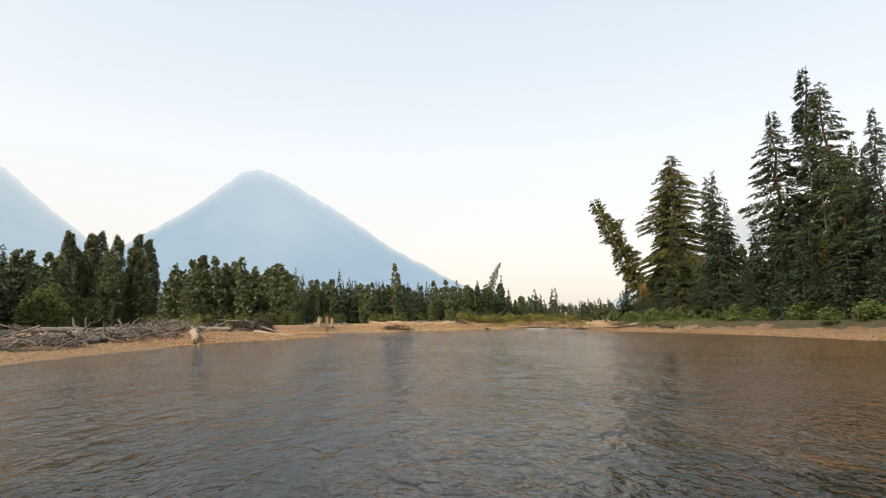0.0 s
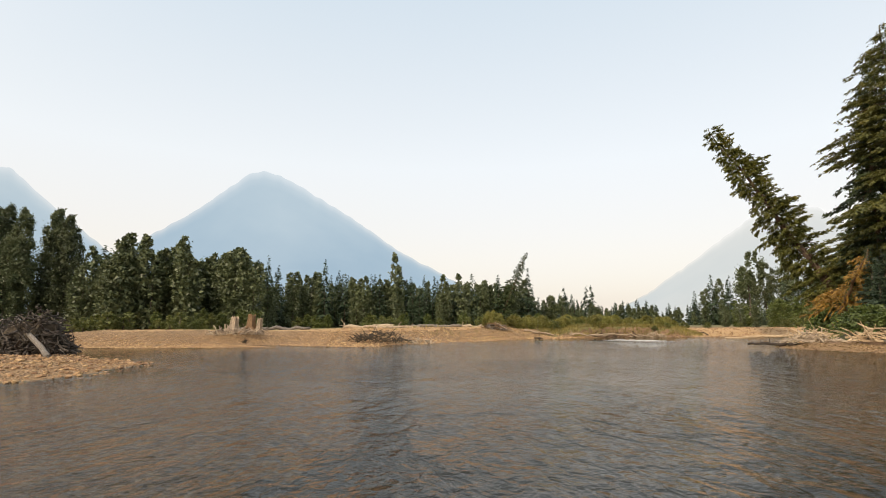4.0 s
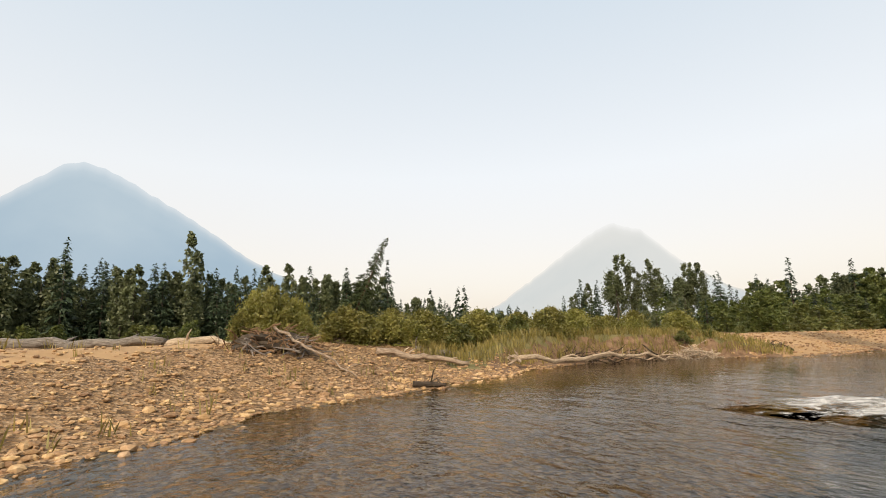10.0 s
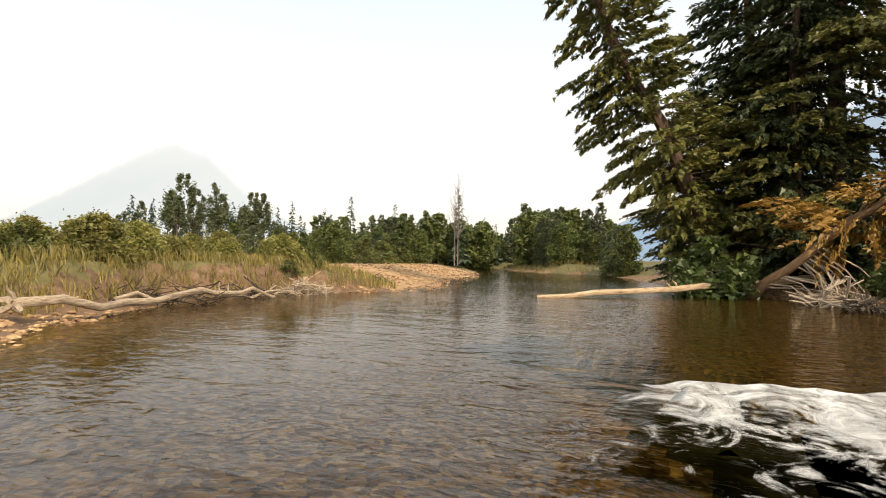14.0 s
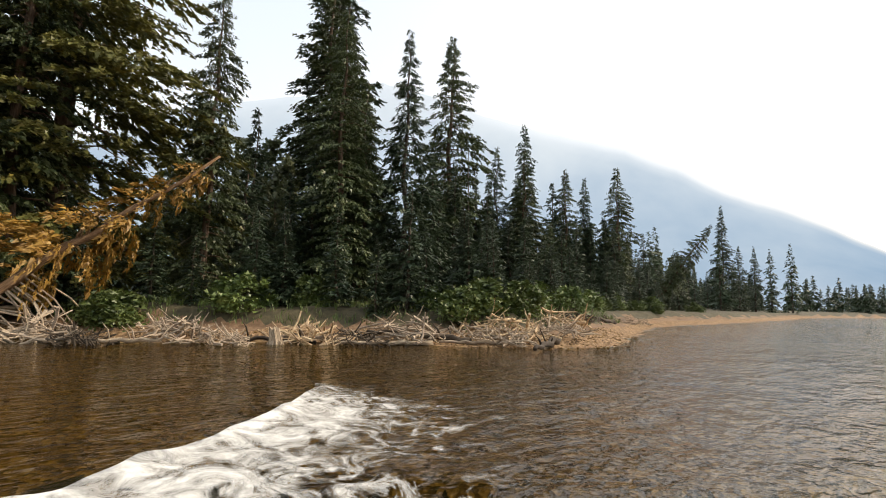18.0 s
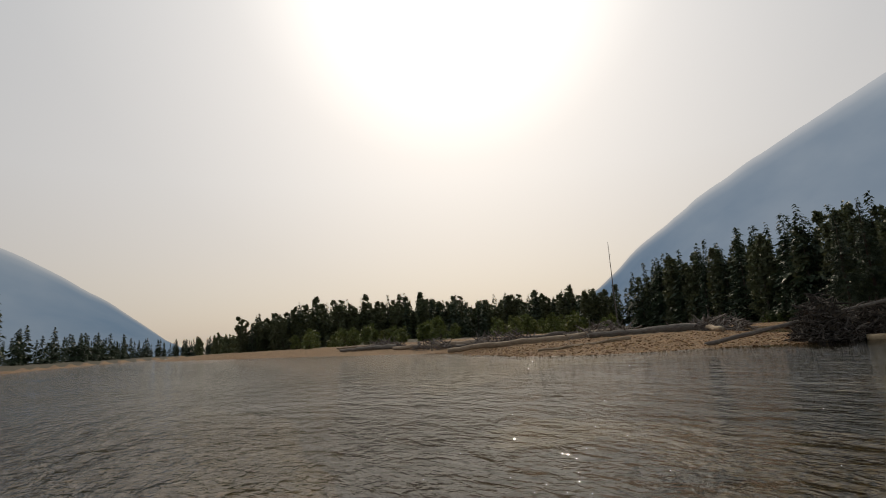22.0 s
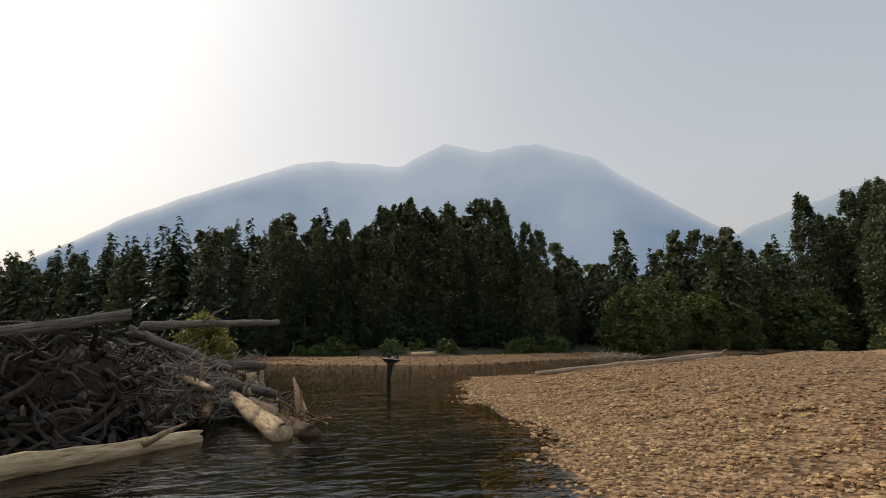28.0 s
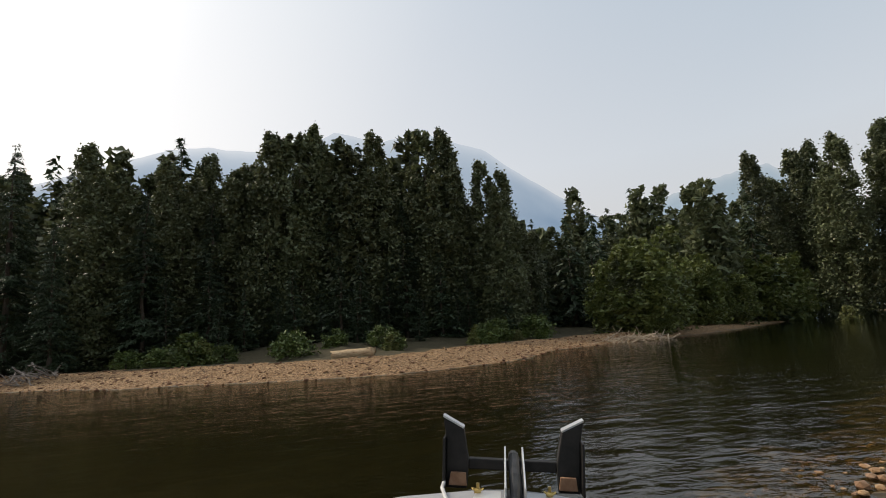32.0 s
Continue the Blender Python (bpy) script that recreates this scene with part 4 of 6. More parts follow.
# west: forest behind the far gravel bank
for k, x, y, h in (("tall_cottonwood", -101, 96, 24.6), ("tall_cottonwood", -101.3, 83, 25.6), ("tall_cottonwood", -101, 79, 23.2), ("tall_cottonwood", -102.3, 91, 24), ("tall_cottonwood", -99.6, 103.3, 21), ("spruce", -91.5, 56.5, 18), ("spruce", -95, 59, 20), ("tall_cottonwood", -99.4, 66, 21.5), ("spruce", -97, 62.5, 18.5), ("spruce", -93, 70, 15), ("tall_cottonwood", -101, 72, 20), ("spruce", -95, 75, 14), ("spruce", -96, 86, 15), ("spruce", -95.5, 93, 14), ("spruce", -98, 99, 16), ("spruce", -95, 80, 12), ("spruce", -91, 64, 12), ("tall_cottonwood", -103, 87, 23), ("tall_cottonwood", -103, 99, 22), ("tall_cottonwood", -102, 75.5, 22)):
    tree(k, x + (4.5 if k == "tall_cottonwood" else 0), y, h * (0.96 if k == "tall_cottonwood" else 1), width=1.12)
for x, y, h in ((-116, 176, 36), (-121, 183, 39), (-127, 179, 36), (-113, 186, 37), (-107, 184, 34), (-132, 186, 38), (-126, 171, 35)):
    tree("tall_cottonwood", x, y, h, width=1.1, label="very tall leafy cottonwood above the riverside thicket")
wf = random.Random(41)
for i in range(150):
    y = -30 + 158 * (i + wf.random()) / 150
    x = np.interp(y, [-30, -10, 20, 43, 62, 80, 110, 128], [-150, -142, -126, -110, -101, -98, -100, -108]) - abs(wf.gauss(0, 6)) + 1
    h = np.interp(y, [-30, 20, 47, 61, 78, 83, 96, 102, 107, 128], [23, 23.5, 23, 22, 21.5, 23.5, 23.5, 19, 15, 14])
    tree(wf.choice(("cottonwood", "cottonwood", "far_spruce") if y > 62 else ("far_spruce", "slim_spruce", "cottonwood", "far_spruce")), x, y, h * wf.uniform(0.74, 1.06), width=1.2)
for i in range(54):
    y = 30 + 78 * (i + wf.random()) / 54
    x = np.interp(y, [20, 43, 62, 72, 80, 88, 95, 110], [-120, -105, -95, -90, -88, -88, -90, -95])
    tree("slim_spruce", x - wf.uniform(0, 6), y, wf.uniform(3, 9), width=1.5)
for i in range(30):
    y = wf.uniform(30, 106)
    x = np.interp(y, [20, 43, 62, 72, 80, 88, 95, 110], [-120, -104, -94, -87, -83, -82, -84, -92])
    tree(wf.choice(("bush", "bush", "willow")), x - wf.uniform(0, 4), y, wf.uniform(1.0, 2.4), width=1.3)
for i in range(66):
    f = (i + wf.random()) / 66
    x, y = -84 - 34 * f + wf.uniform(-8, -1), 111 + 60 * f + wf.uniform(-3, 3)
    tree(wf.choice(("willow", "willow", "willow", "cottonwood")), x, y, wf.uniform(4, 11.5), width=1.35)
for i in range(50):
    f = (i + wf.random()) / 50
    tree(wf.choice(("cottonwood", "far_spruce")), -108 - 60 * f + wf.uniform(-10, 10), 122 + 70 * f + wf.uniform(-6, 18), wf.uniform(17, 24), width=1.2)
# south-west: the wooded rise behind the log-strewn bar
for i in range(90):
    f = (i + wf.random()) / 90
    x, y = -28 - 122 * f, -112 + 20 * f + 58 * f * f - abs(wf.gauss(0, 9))
    tree(wf.choice(("cottonwood", "far_spruce", "cottonwood")), x, y, np.interp(f, [0, 0.08, 0.2, 0.33, 0.5, 0.7, 1], [10, 13.5, 21, 19, 21, 17.5, 20]) * wf.uniform(0.75, 1.03), width=1.35)
for i in range(40):
    f = wf.random()
    tree("willow", -34 - 60 * f + wf.uniform(-5, 5), -40 + 55 * f + wf.uniform(-30, 4), wf.uniform(3, 6.5), width=1.4)


# the ranks farther back, joined by stretch and foliage
for (side, foliage), blocks in FAR_CROWNS.items():
    ob = new("far_forest", leaf_mesh("far_forest", np.concatenate(blocks), bpy.data.materials[foliage]))
    tagged(ob, "crowds of forest trees behind the " + ("gravel bars up the valley" if side == "north" else "river banks downstream"), "forest", kind="stuff")
tagged(mesh_ob("far_trunks", *join_data(FAR_TRUNKS), M_BARK), "bark-brown trunks inside the far forest", "forest", kind="stuff")


# ---- far woods, one object for each stretch ----
def far_woods(name, label, spots, seed):
    """Many small trees joined; spots give x, y and height."""
    base = {"c": conifer_crown(seed, 18, 2.7, 480, 1.55, 0.35, 0.02, 0.85, 0.8, 0.4, 5, 0.3), "l": leafy_crown(seed + 1, 16, 3.4, 480, 1.45, 0.02, 40, 1.0, 3)}
    r = np.random.RandomState(seed)
    for key, h0, m in (("c", 18.0, M_SPRUCE), ("l", 16.0, M_POPLAR)):
        blocks = []
        for x, y, h in spots[key]:
            a, s = r.uniform(0, 6.283), h / h0
            v = base[key] * np.array([s * 1.15, s * 1.15, s])
            c, q = math.cos(a), math.sin(a)
            v = np.stack([v[..., 0] * c - v[..., 1] * q + x, v[..., 0] * q + v[..., 1] * c + y, v[..., 2] + 0.8], -1)
            blocks.append(v)
        ob = new(name, leaf_mesh(name, np.concatenate(blocks), m))
        tagged(ob, label, "forest", kind="stuff")


fw = random.Random(51)


def band(n, x0, y0, x1, y1, deep, h0, h1):
    """Random places in a belt from one point to another, reaching deep to its left-hand side."""
    dx, dy = x1 - x0, y1 - y0
    ln = math.hypot(dx, dy)
    out = []
    for _ in range(n):
        f, g = fw.random(), fw.random() * deep
        out.append((x0 + dx * f - dy / ln * g, y0 + dy * f + dx / ln * g, fw.uniform(h0, h1)))
    return out


far_woods("far_forest", "dense mixed forest beyond the gravel bars", {"c": band(150, 60, 262, -110, 240, -60, 11, 19) + band(80, -80, 200, -190, 250, -60, 17, 25), "l": band(110, 40, 245, -110, 222, -40, 12, 20)}, 61)
far_woods("far_forest", "hazy treeline far up the valley", {"c": band(170, 60, 300, 330, 420, 60, 9, 16) + band(70, 230, 250, 420, 330, 60, 9, 18), "l": band(90, 60, 290, 300, 400, 50, 7, 12)}, 62)
far_woods("far_forest", "dark forest wall on the far bank", {"c": band(190, -112, 130, -150, -40, -40, 14, 20), "l": band(90, -112, 122, -150, -30, -30, 14, 21)}, 63)
far_woods("far_forest", "dark woods behind the log-strewn bar", {"c": band(150, -150, -34, -30, -130, -60, 12, 17), "l": band(150, -150, -40, -26, -124, -40, 11, 17)}, 64)
far_woods("far_forest", "forest behind the riverside cedars", {"c": band(170, 66, 104, 66, -200, 60, 11, 17) + band(60, 60, -110, -10, -420, 60, 14, 20), "l": band(60, 62, 96, 62, -60, 30, 7, 12)}, 65)
far_woods("far_forest", "distant woods closing the river valley", {"c": band(90, 30, -430, -120, -520, 60, 14, 20), "l": band(40, -60, -330, -120, -460, 40, 12, 18)}, 66)


# ---- driftwood ----
def log(p0, p1, r0, r1, material, label, seed, stubs=3, bend=0.02, group="driftwood logs", roots=0, root_len=1.2, root_mat=None):
    """A fallen trunk from its butt p0 to its tip p1, with broken stubs and, if asked, a root plate."""
    r = random.Random(seed)
    a, b = Vector(p0), Vector(p1)
    d = b - a
    root = empty("driftwood_log", Matrix.Translation(a), label, "log", group)
    n = 13
    pts = [Vector((r.uniform(-1, 1) * bend * d.length, r.uniform(-1, 1) * bend * d.length, 0)) * (0 < i < n - 1) + Vector((0, 0, d.length * i / (n - 1))) for i in range(n)]
    rad = [(r0 + (r1 - r0) * i / (n - 1)) * r.uniform(0.93, 1.07) for i in range(n)]
    sides = 16
    vs, fs = tube_data(pts, rad, sides, 0.05, r)
    groove = [r.choice((1.04, 1.0, 0.97, 0.88)) for _ in range(sides)]
    for i in range(n):
        for k in range(sides):
            v = vs[i * sides + k]
            v.x, v.y = pts[i].x + (v.x - pts[i].x) * groove[k], pts[i].y + (v.y - pts[i].y) * groove[k]
            if i in (0, n - 1):
                v.z += r.uniform(-0.3, 0.7) * rad[i] * (-1 if i == 0 else 1)
    trunk = mesh_ob("trunk", vs, fs, GRAIN.get(material.name, material), root, smooth=True)
    trunk.matrix_basis = Vector((0, 0, 1)).rotation_difference(d).to_matrix().to_4x4()
    side0 = d.cross(Vector((0, 0, 1))).normalized()
    for _ in range(stubs):
        f = r.uniform(0.15, 0.9)
        c = d * f
        a2 = r.uniform(0.2, 2.9)
        out = (side0 * math.cos(a2) + Vector((0, 0, 1)) * math.sin(a2)).normalized()
        ln, rr = r.uniform(0.25, 0.9), r0 * r.uniform(0.18, 0.3)
        vs, fs = tube_data([c, c + out * ln * 0.6 + d.normalized() * 0.1, c + out * ln + d.normalized() * 0.3], [rr * 1.3, rr, rr * 0.35], 6, 0.12, r)
        mesh_ob("branch_stub", vs, fs, material, root, smooth=True)
    if roots:
        root_plate(root, Vector((0, 0, 0)), -d.normalized(), r0, roots, root_len, root_mat or material, r)
    return root


def root_plate(parent, at, back, r0, count, length, material, r, name="root"):
    """Snaking roots that fan out from a butt end."""
    s = back.cross(Vector((0, 0, 1)))
    s = s.normalized() if s.length > 0.1 else Vector((1, 0, 0))
    u = s.cross(back).normalized()
    for _ in range(count):
        a = r.uniform(0, 6.283)
        out = s * math.cos(a) + u * math.sin(a)
        ln = length * r.uniform(0.45, 1.15)
        p, pts = at + out * r0 * 0.5, []
        dirn = (out + back * r.uniform(0.0, 0.7)).normalized()
        for i in range(6):
            pts.append(p.copy())
            p = p + dirn * ln / 5
            dirn = (dirn + Vector((r.uniform(-1, 1), r.uniform(-1, 1), r.uniform(-1, 1))) * 0.55).normalized()
        q = r.uniform(0.04, 0.13) * (0.5 + length * 0.4)
        vs, fs = tube_data(pts, [q * (1 - 0.15 * i) for i in range(6)], 5, 0.15, r)
        mesh_ob(name, vs, fs, material, parent)


def stump(x, y, h, r0, label, seed, lean=(0, 0), material=None, roots=11, sink=0.25):
    """A broken stump: fluted trunk with a splintered top and roots clutching the ground."""
    r = random.Random(seed)
    z = ground_z(x, y) - sink
    root = empty("stump", Matrix.Translation((x, y, z)), label, "stump", "old stumps")
    n, rows = 36, 9
    vs, fs = [], []
    ph = [r.uniform(0, 6.28) for _ in range(3)]
    for k in range(rows):
        f = k / (rows - 1)
        for i in range(n):
            a = 6.283 * i / n
            flute = 1 + 0.13 * math.sin(5 * a + ph[0]) + 0.09 * math.sin(11 * a + ph[1] + 0.6 * f) + 0.03 * math.sin(17 * a + ph[2])
            rr = r0 * (1.0 + 0.65 * (1 - f) ** 3) * flute * (1 - 0.18 * f)
            top = h * f * (1 + (0.05 * math.sin(3 * a + ph[2]) + r.uniform(-0.05, 0.04)) * (k == rows - 1))
            vs.append((rr * math.cos(a) + lean[0] * f * h, rr * math.sin(a) + lean[1] * f * h, top))
    for k in range(rows - 1):
        for i in range(n):
            fs.append((k * n + i, k * n + (i + 1) % n, (k + 1) * n + (i + 1) % n, (k + 1) * n + i))
    vs.append((lean[0] * h, lean[1] * h, h * 0.92))
    for i in range(n):
        fs.append(((rows - 1) * n + i, (rows - 1) * n + (i + 1) % n, len(vs) - 1))
    mesh_ob("trunk", vs, fs, GRAIN.get((material or M_DRIFT).name, material), root)
    for i in range(roots):
        a = 6.283 * i / roots + r.uniform(-0.2, 0.2)
        ln = r0 * r.uniform(1.6, 3.4)
        p = [(math.cos(a) * r0 * 0.9, math.sin(a) * r0 * 0.9, h * 0.22 + sink), (math.cos(a) * ln * 0.6, math.sin(a) * ln * 0.6, sink + 0.22), (math.cos(a + 0.2) * ln, math.sin(a + 0.2) * ln, sink * 0.5)]
        vs, fs = tube_data(p, [r0 * 0.24, r0 * 0.15, r0 * 0.05], 6, 0.15, r)
        mesh_ob("root", vs, fs, material or M_DRIFT, root)
    return root


def tangle(name, label, x, y, rx, ry, rz, count, seed, material, thick=0.03, long=1.4, z=None, category="driftwood", curl=0.32, heart=False):
    """A heap of sticks and roots, each a part of its own up to a few dozen, the rest joined."""
    r = random.Random(seed)
    z0 = ground_z(x, y) if z is None else z
    root = empty(name, Matrix.Translation((x, y, z0)), label, category, "heaps of driftwood")
    rest = []
    for i in range(count):
        a, q = r.uniform(0, 6.283), math.sqrt(r.random())
        c = Vector((rx * q * math.cos(a), ry * q * math.sin(a), 0))
        c.z = rz * (1 - q * q) * r.random() ** 0.7 + 0.03
        dirn = Vector((r.uniform(-1, 1), r.uniform(-1, 1), r.uniform(-0.45, 0.55))).normalized()
        ln, t = long * r.uniform(0.35, 1.2), thick * r.uniform(0.5, 1.9)
        pts, p = [], c - dirn * ln * 0.5
        for k in range(5):
            pts.append(Vector((p.x, p.y, max(p.z, -0.1))))
            p = p + dirn * ln / 4
            dirn = (dirn + Vector((r.uniform(-1, 1), r.uniform(-1, 1), r.uniform(-1, 1))) * curl).normalized()
        d = tube_data(pts, [t, t * 0.95, t * 0.8, t * 0.6, t * 0.3], 5, 0.1, r)
        if i < 40:
            mesh_ob("stick", *d, material, root)
        else:
            rest.append(d)
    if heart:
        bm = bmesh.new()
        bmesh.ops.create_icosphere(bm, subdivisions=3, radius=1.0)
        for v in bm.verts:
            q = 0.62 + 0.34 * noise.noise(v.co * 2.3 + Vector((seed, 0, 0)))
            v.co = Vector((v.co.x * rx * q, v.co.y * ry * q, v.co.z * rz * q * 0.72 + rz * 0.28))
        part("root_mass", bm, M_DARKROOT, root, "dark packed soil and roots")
    if rest:
        o = mesh_ob("brushwood", *join_data(rest), material, root)
        o["kind"] = "stuff"
    return root


# the pair of broken stumps on the tip of the middle bar
stump(-23.6, 98.0, 1.75, 0.40, "pale broken stump with spreading roots on the gravel", 1, (0.10, 0.02))
stump(-22.2, 98.9, 1.9, 0.42, "brown split stump leaning beside its pale twin", 2, (0.06, 0.05), M_STUMP)
stump(-21.3, 98.9, 1.7, 0.30, "slim bleached stump standing on its roots", 15, (0.05, 0.02))
log((-24.2, 97.7, ground_z(-24.2, 97.7) + 0.1), (-24.3, 97.8, ground_z(-24.2, 97.7) + 0.95), 0.09, 0.07, M_DRIFT, "short upright stub beside the stump", 76, 0, 0.0)
log((-21.1, 95.2, 0.35), (-21.6, 95.6, 0.15), 0.12, 0.07, M_DARKROOT, "dark knot of roots stranded in the shallow inlet", 77, 2, 0.02, roots=7, root_len=0.5, root_mat=M_DARKROOT)
tangle("driftwood_heap", "grey roots and sticks round the stumps", -23.0, 97.4, 2.8, 1.3, 0.6, 120, 3, M_DRIFT, 0.035, 1.3)
# eroded heap at the corner of the middle bar
tangle("driftwood_heap", "brown tangle of roots washed onto the gravel corner", -8.2, 93.6, 2.8, 2.0, 1.0, 190, 4, M_DARKROOT, 0.028, 1.3)
tangle("driftwood_heap", "bleached sticks on the gravel corner", -5.6, 95.8, 2.6, 1.2, 0.6, 60, 5, M_DRIFT, 0.03, 1.2)
# shrub on its washed-out root ball
for dx, dy, h in ((0, 0, 2.4), (1.0, 0.5, 2.0), (-0.9, 0.6, 2.1), (0.4, 1.3, 1.8), (1.5, -0.3, 1.3), (-1.6, -0.2, 1.2)):
    tree("shrub", 4.5 + dx * 0.8, 117.5 + dy * 0.8, h * 0.84, base=ground_z(4.5 + dx * 0.8, 117.5 + dy * 0.8) + 0.25, label="yellow-green willow shrub on an eroded root ball", width=0.78)
tangle("driftwood_heap", "exposed pale roots under the willow shrub", 4.8, 115.8, 1.6, 1.0, 0.8, 60, 6, M_GREYDRIFT, 0.025, 1.3)
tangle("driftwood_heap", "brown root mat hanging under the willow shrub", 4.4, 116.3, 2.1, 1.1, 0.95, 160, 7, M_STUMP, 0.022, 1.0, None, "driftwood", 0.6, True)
log((4.6, 116.2, ground_z(4.6, 116.2) + 0.9), (7.4, 113.2, ground_z(7.4, 113.2) + 0.1), 0.06, 0.025, M_DRIFT, "long bare root reaching down the gravel", 74, 2)
# logs along the crest of the middle bar
for i, (x0, y0, x1, y1, q) in enumerate(((-17, 121, -6, 118, 0.30), (-7, 120, 0, 119.5, 0.26), (-2, 123.5, 8, 122, 0.24), (8, 124, 13, 121, 0.2), (9, 119.5, 13, 118.6, 0.16), (-30, 112, -20, 113.5, 0.3), (-12, 108.5, -7, 107.2, 0.2))):
    log((x0, y0, ground_z(x0, y0) + q * 0.8), (x1, y1, ground_z(x1, y1) + q * 0.6), q, q * 0.7, M_GREYDRIFT if i % 2 else M_DRIFT, "weathered grey driftwood log lying on the sandy bar", 60 + i, 3, roots=8 if i in (0, 3) else 0)
stump(8.6, 127.0, 1.3, 0.5, "upturned grey root stump on the sand", 8, (0.25, 0.1), M_GREYDRIFT, 14)
stump(17.9, 134.0, 1.7, 0.42, "grey hollow stump leaning in the sedge", 9, (0.22, 0.0), M_GREYDRIFT, 6)
# the sedge bank and its fallen stems
log((15.6, 118.9, 0.55), (27.6, 122.1, 0.10), 0.12, 0.06, M_DRIFT, "thin bleached log fallen along the cut bank", 70, 5, roots=7, root_len=0.8)
log((19.0, 120.9, 0.35), (28.5, 121.6, 0.04), 0.07, 0.03, M_DRIFT, "thin pale pole at the foot of the bank", 71, 2)
tangle("driftwood_heap", "brush and roots hanging over the cut bank", 21.5, 121.9, 5.5, 1.0, 0.7, 170, 10, M_DARKROOT, 0.018, 1.5)
tangle("driftwood_heap", "pale roots at the end of the cut bank", 28.4, 121.9, 1.3, 0.9, 0.9, 80, 11, M_DRIFT, 0.022, 1.4)
log((28.9, 122.4, -0.2), (28.6, 122.2, 0.75), 0.17, 0.13, M_PALELOG, "pale upright broken post standing in the shallows", 72, 0, 0.0)
tangle("driftwood_heap", "dark snag of sticks in the shallows", 34.8, 122.6, 1.3, 0.7, 0.4, 26, 12, M_DARKROOT, 0.03, 1.0)
tangle("driftwood_heap", "dark sticks stranded at the water's edge", 9.7, 112.5, 0.5, 0.3, 0.2, 16, 13, M_DARKROOT, 0.02, 0.6)
log((9.2, 112.5, 0.14), (10.2, 112.3, 0.08), 0.11, 0.06, M_DARKROOT, "short dark chunk of wood at the water's edge", 73, 2)
# right bank: the fallen dead cedar, the long pale log and the drift piles
dead = log((39.6, 103.0, 0.1), (37.4, 93.6, 8.7), 0.25, 0.06, M_STUMP, "dead rust-leaved cedar fallen out over the bank", 80, 6, 0.01, "fallen trees")
spray = conifer_crown(19, 9.0, 1.7, 6000, 0.17, 0.8, 0.3, 0.5, 0.6, 0.5, 8, 0.3)
fan = new("dead_fronds", leaf_mesh("dead_fronds", spray, M_RUST))
fan.parent = dead
fan.matrix_basis = Vector((0, 0, 1)).rotation_difference(Vector((-2.2, -9.4, 8.6))).to_matrix().to_4x4() @ Matrix.Scale(1.35, 4)
rr9 = random.Random(90)
for i in range(16):
    c = Vector((-2.2, -9.4, 8.6)) * rr9.uniform(0.02, 0.3)
    tip = c + Vector((rr9.uniform(-1.8, -0.4), rr9.uniform(-3.5, -0.8), -c.z - rr9.uniform(0.0, 0.3)))
    mesh_ob("branch", *tube_data([c, (c + tip) / 2 + Vector((0, 0, 0.35)), tip], [0.05, 0.035, 0.012], 5, 0.1, rr9), M_DRIFT, dead)
log((44.5, 98.2, 1.1), (33.2, 112.0, 0.02), 0.20, 0.11, M_PALELOG, "long peeled pale log reaching into the river", 81, 3, 0.004)
for i, (x, y, a, ln, q) in enumerate(((30.5, 92.2, 0.9, 3.0, 0.12), (28.6, 90.4, 0.7, 4.2, 0.14), (27.0, 89.0, 1.0, 3.6, 0.11), (26.2, 87.6, 0.5, 4.5, 0.16), (24.6, 86.4, 0.8, 3.2, 0.10), (33.4, 97.0, 1.2, 2.6, 0.10), (23.8, 84.6, 1.9, 4.0, 0.15), (26.0, 81.0, 1.8, 5.0, 0.14), (28.0, 74.0, 1.9, 6.0, 0.18), (29.5, 66.0, 1.7, 5.0, 0.15))):
    x1, y1 = x + ln * math.cos(a), y + ln * math.sin(a)
    log((x, y, max(ground_z(x, y), 0) + q * 0.7), (x1, y1, max(ground_z(x1, y1), 0) + q), q, q * 0.5, M_DRIFT if i % 3 else M_DARKROOT, "stranded driftwood pole on the gravel beach", 100 + i, 3)
for i, (x, y, rx, n) in enumerate(((25.2, 86.6, 2.2, 110), (28.6, 91.0, 2.0, 90), (31.4, 95.2, 1.6, 70), (34.0, 99.4, 1.8, 80), (23.6, 83.6, 1.8, 80), (27.2, 76.5, 2.6, 80), (29.8, 62.0, 2.5, 60))):
    tangle("driftwood_heap", "pile of pale sticks and roots along the bank", x + 0.8, y, rx, 1.0, 0.55, n, 200 + i, M_DRIFT if i % 2 == 0 else M_DARKROOT, 0.025, 1.2)
for i, (x, y) in enumerate(((25.9, 85.4), (28.2, 89.0), (30.8, 92.4), (33.4, 96.4), (26.4, 80.0), (36.4, 100.2))):
    tangle("driftwood_heap", "loose heap of bleached branches and roots on the beach", x + 0.5, y, 2.4, 1.1, 0.8, 70, 240 + i, M_DRIFT if i % 2 else M_PALELOG, 0.035, 2.0)
stump(30.6, 93.8, 0.8, 0.22, "small pale stump at the waterline", 14, (0.2, 0.1), M_DRIFT, 6, 0.1)
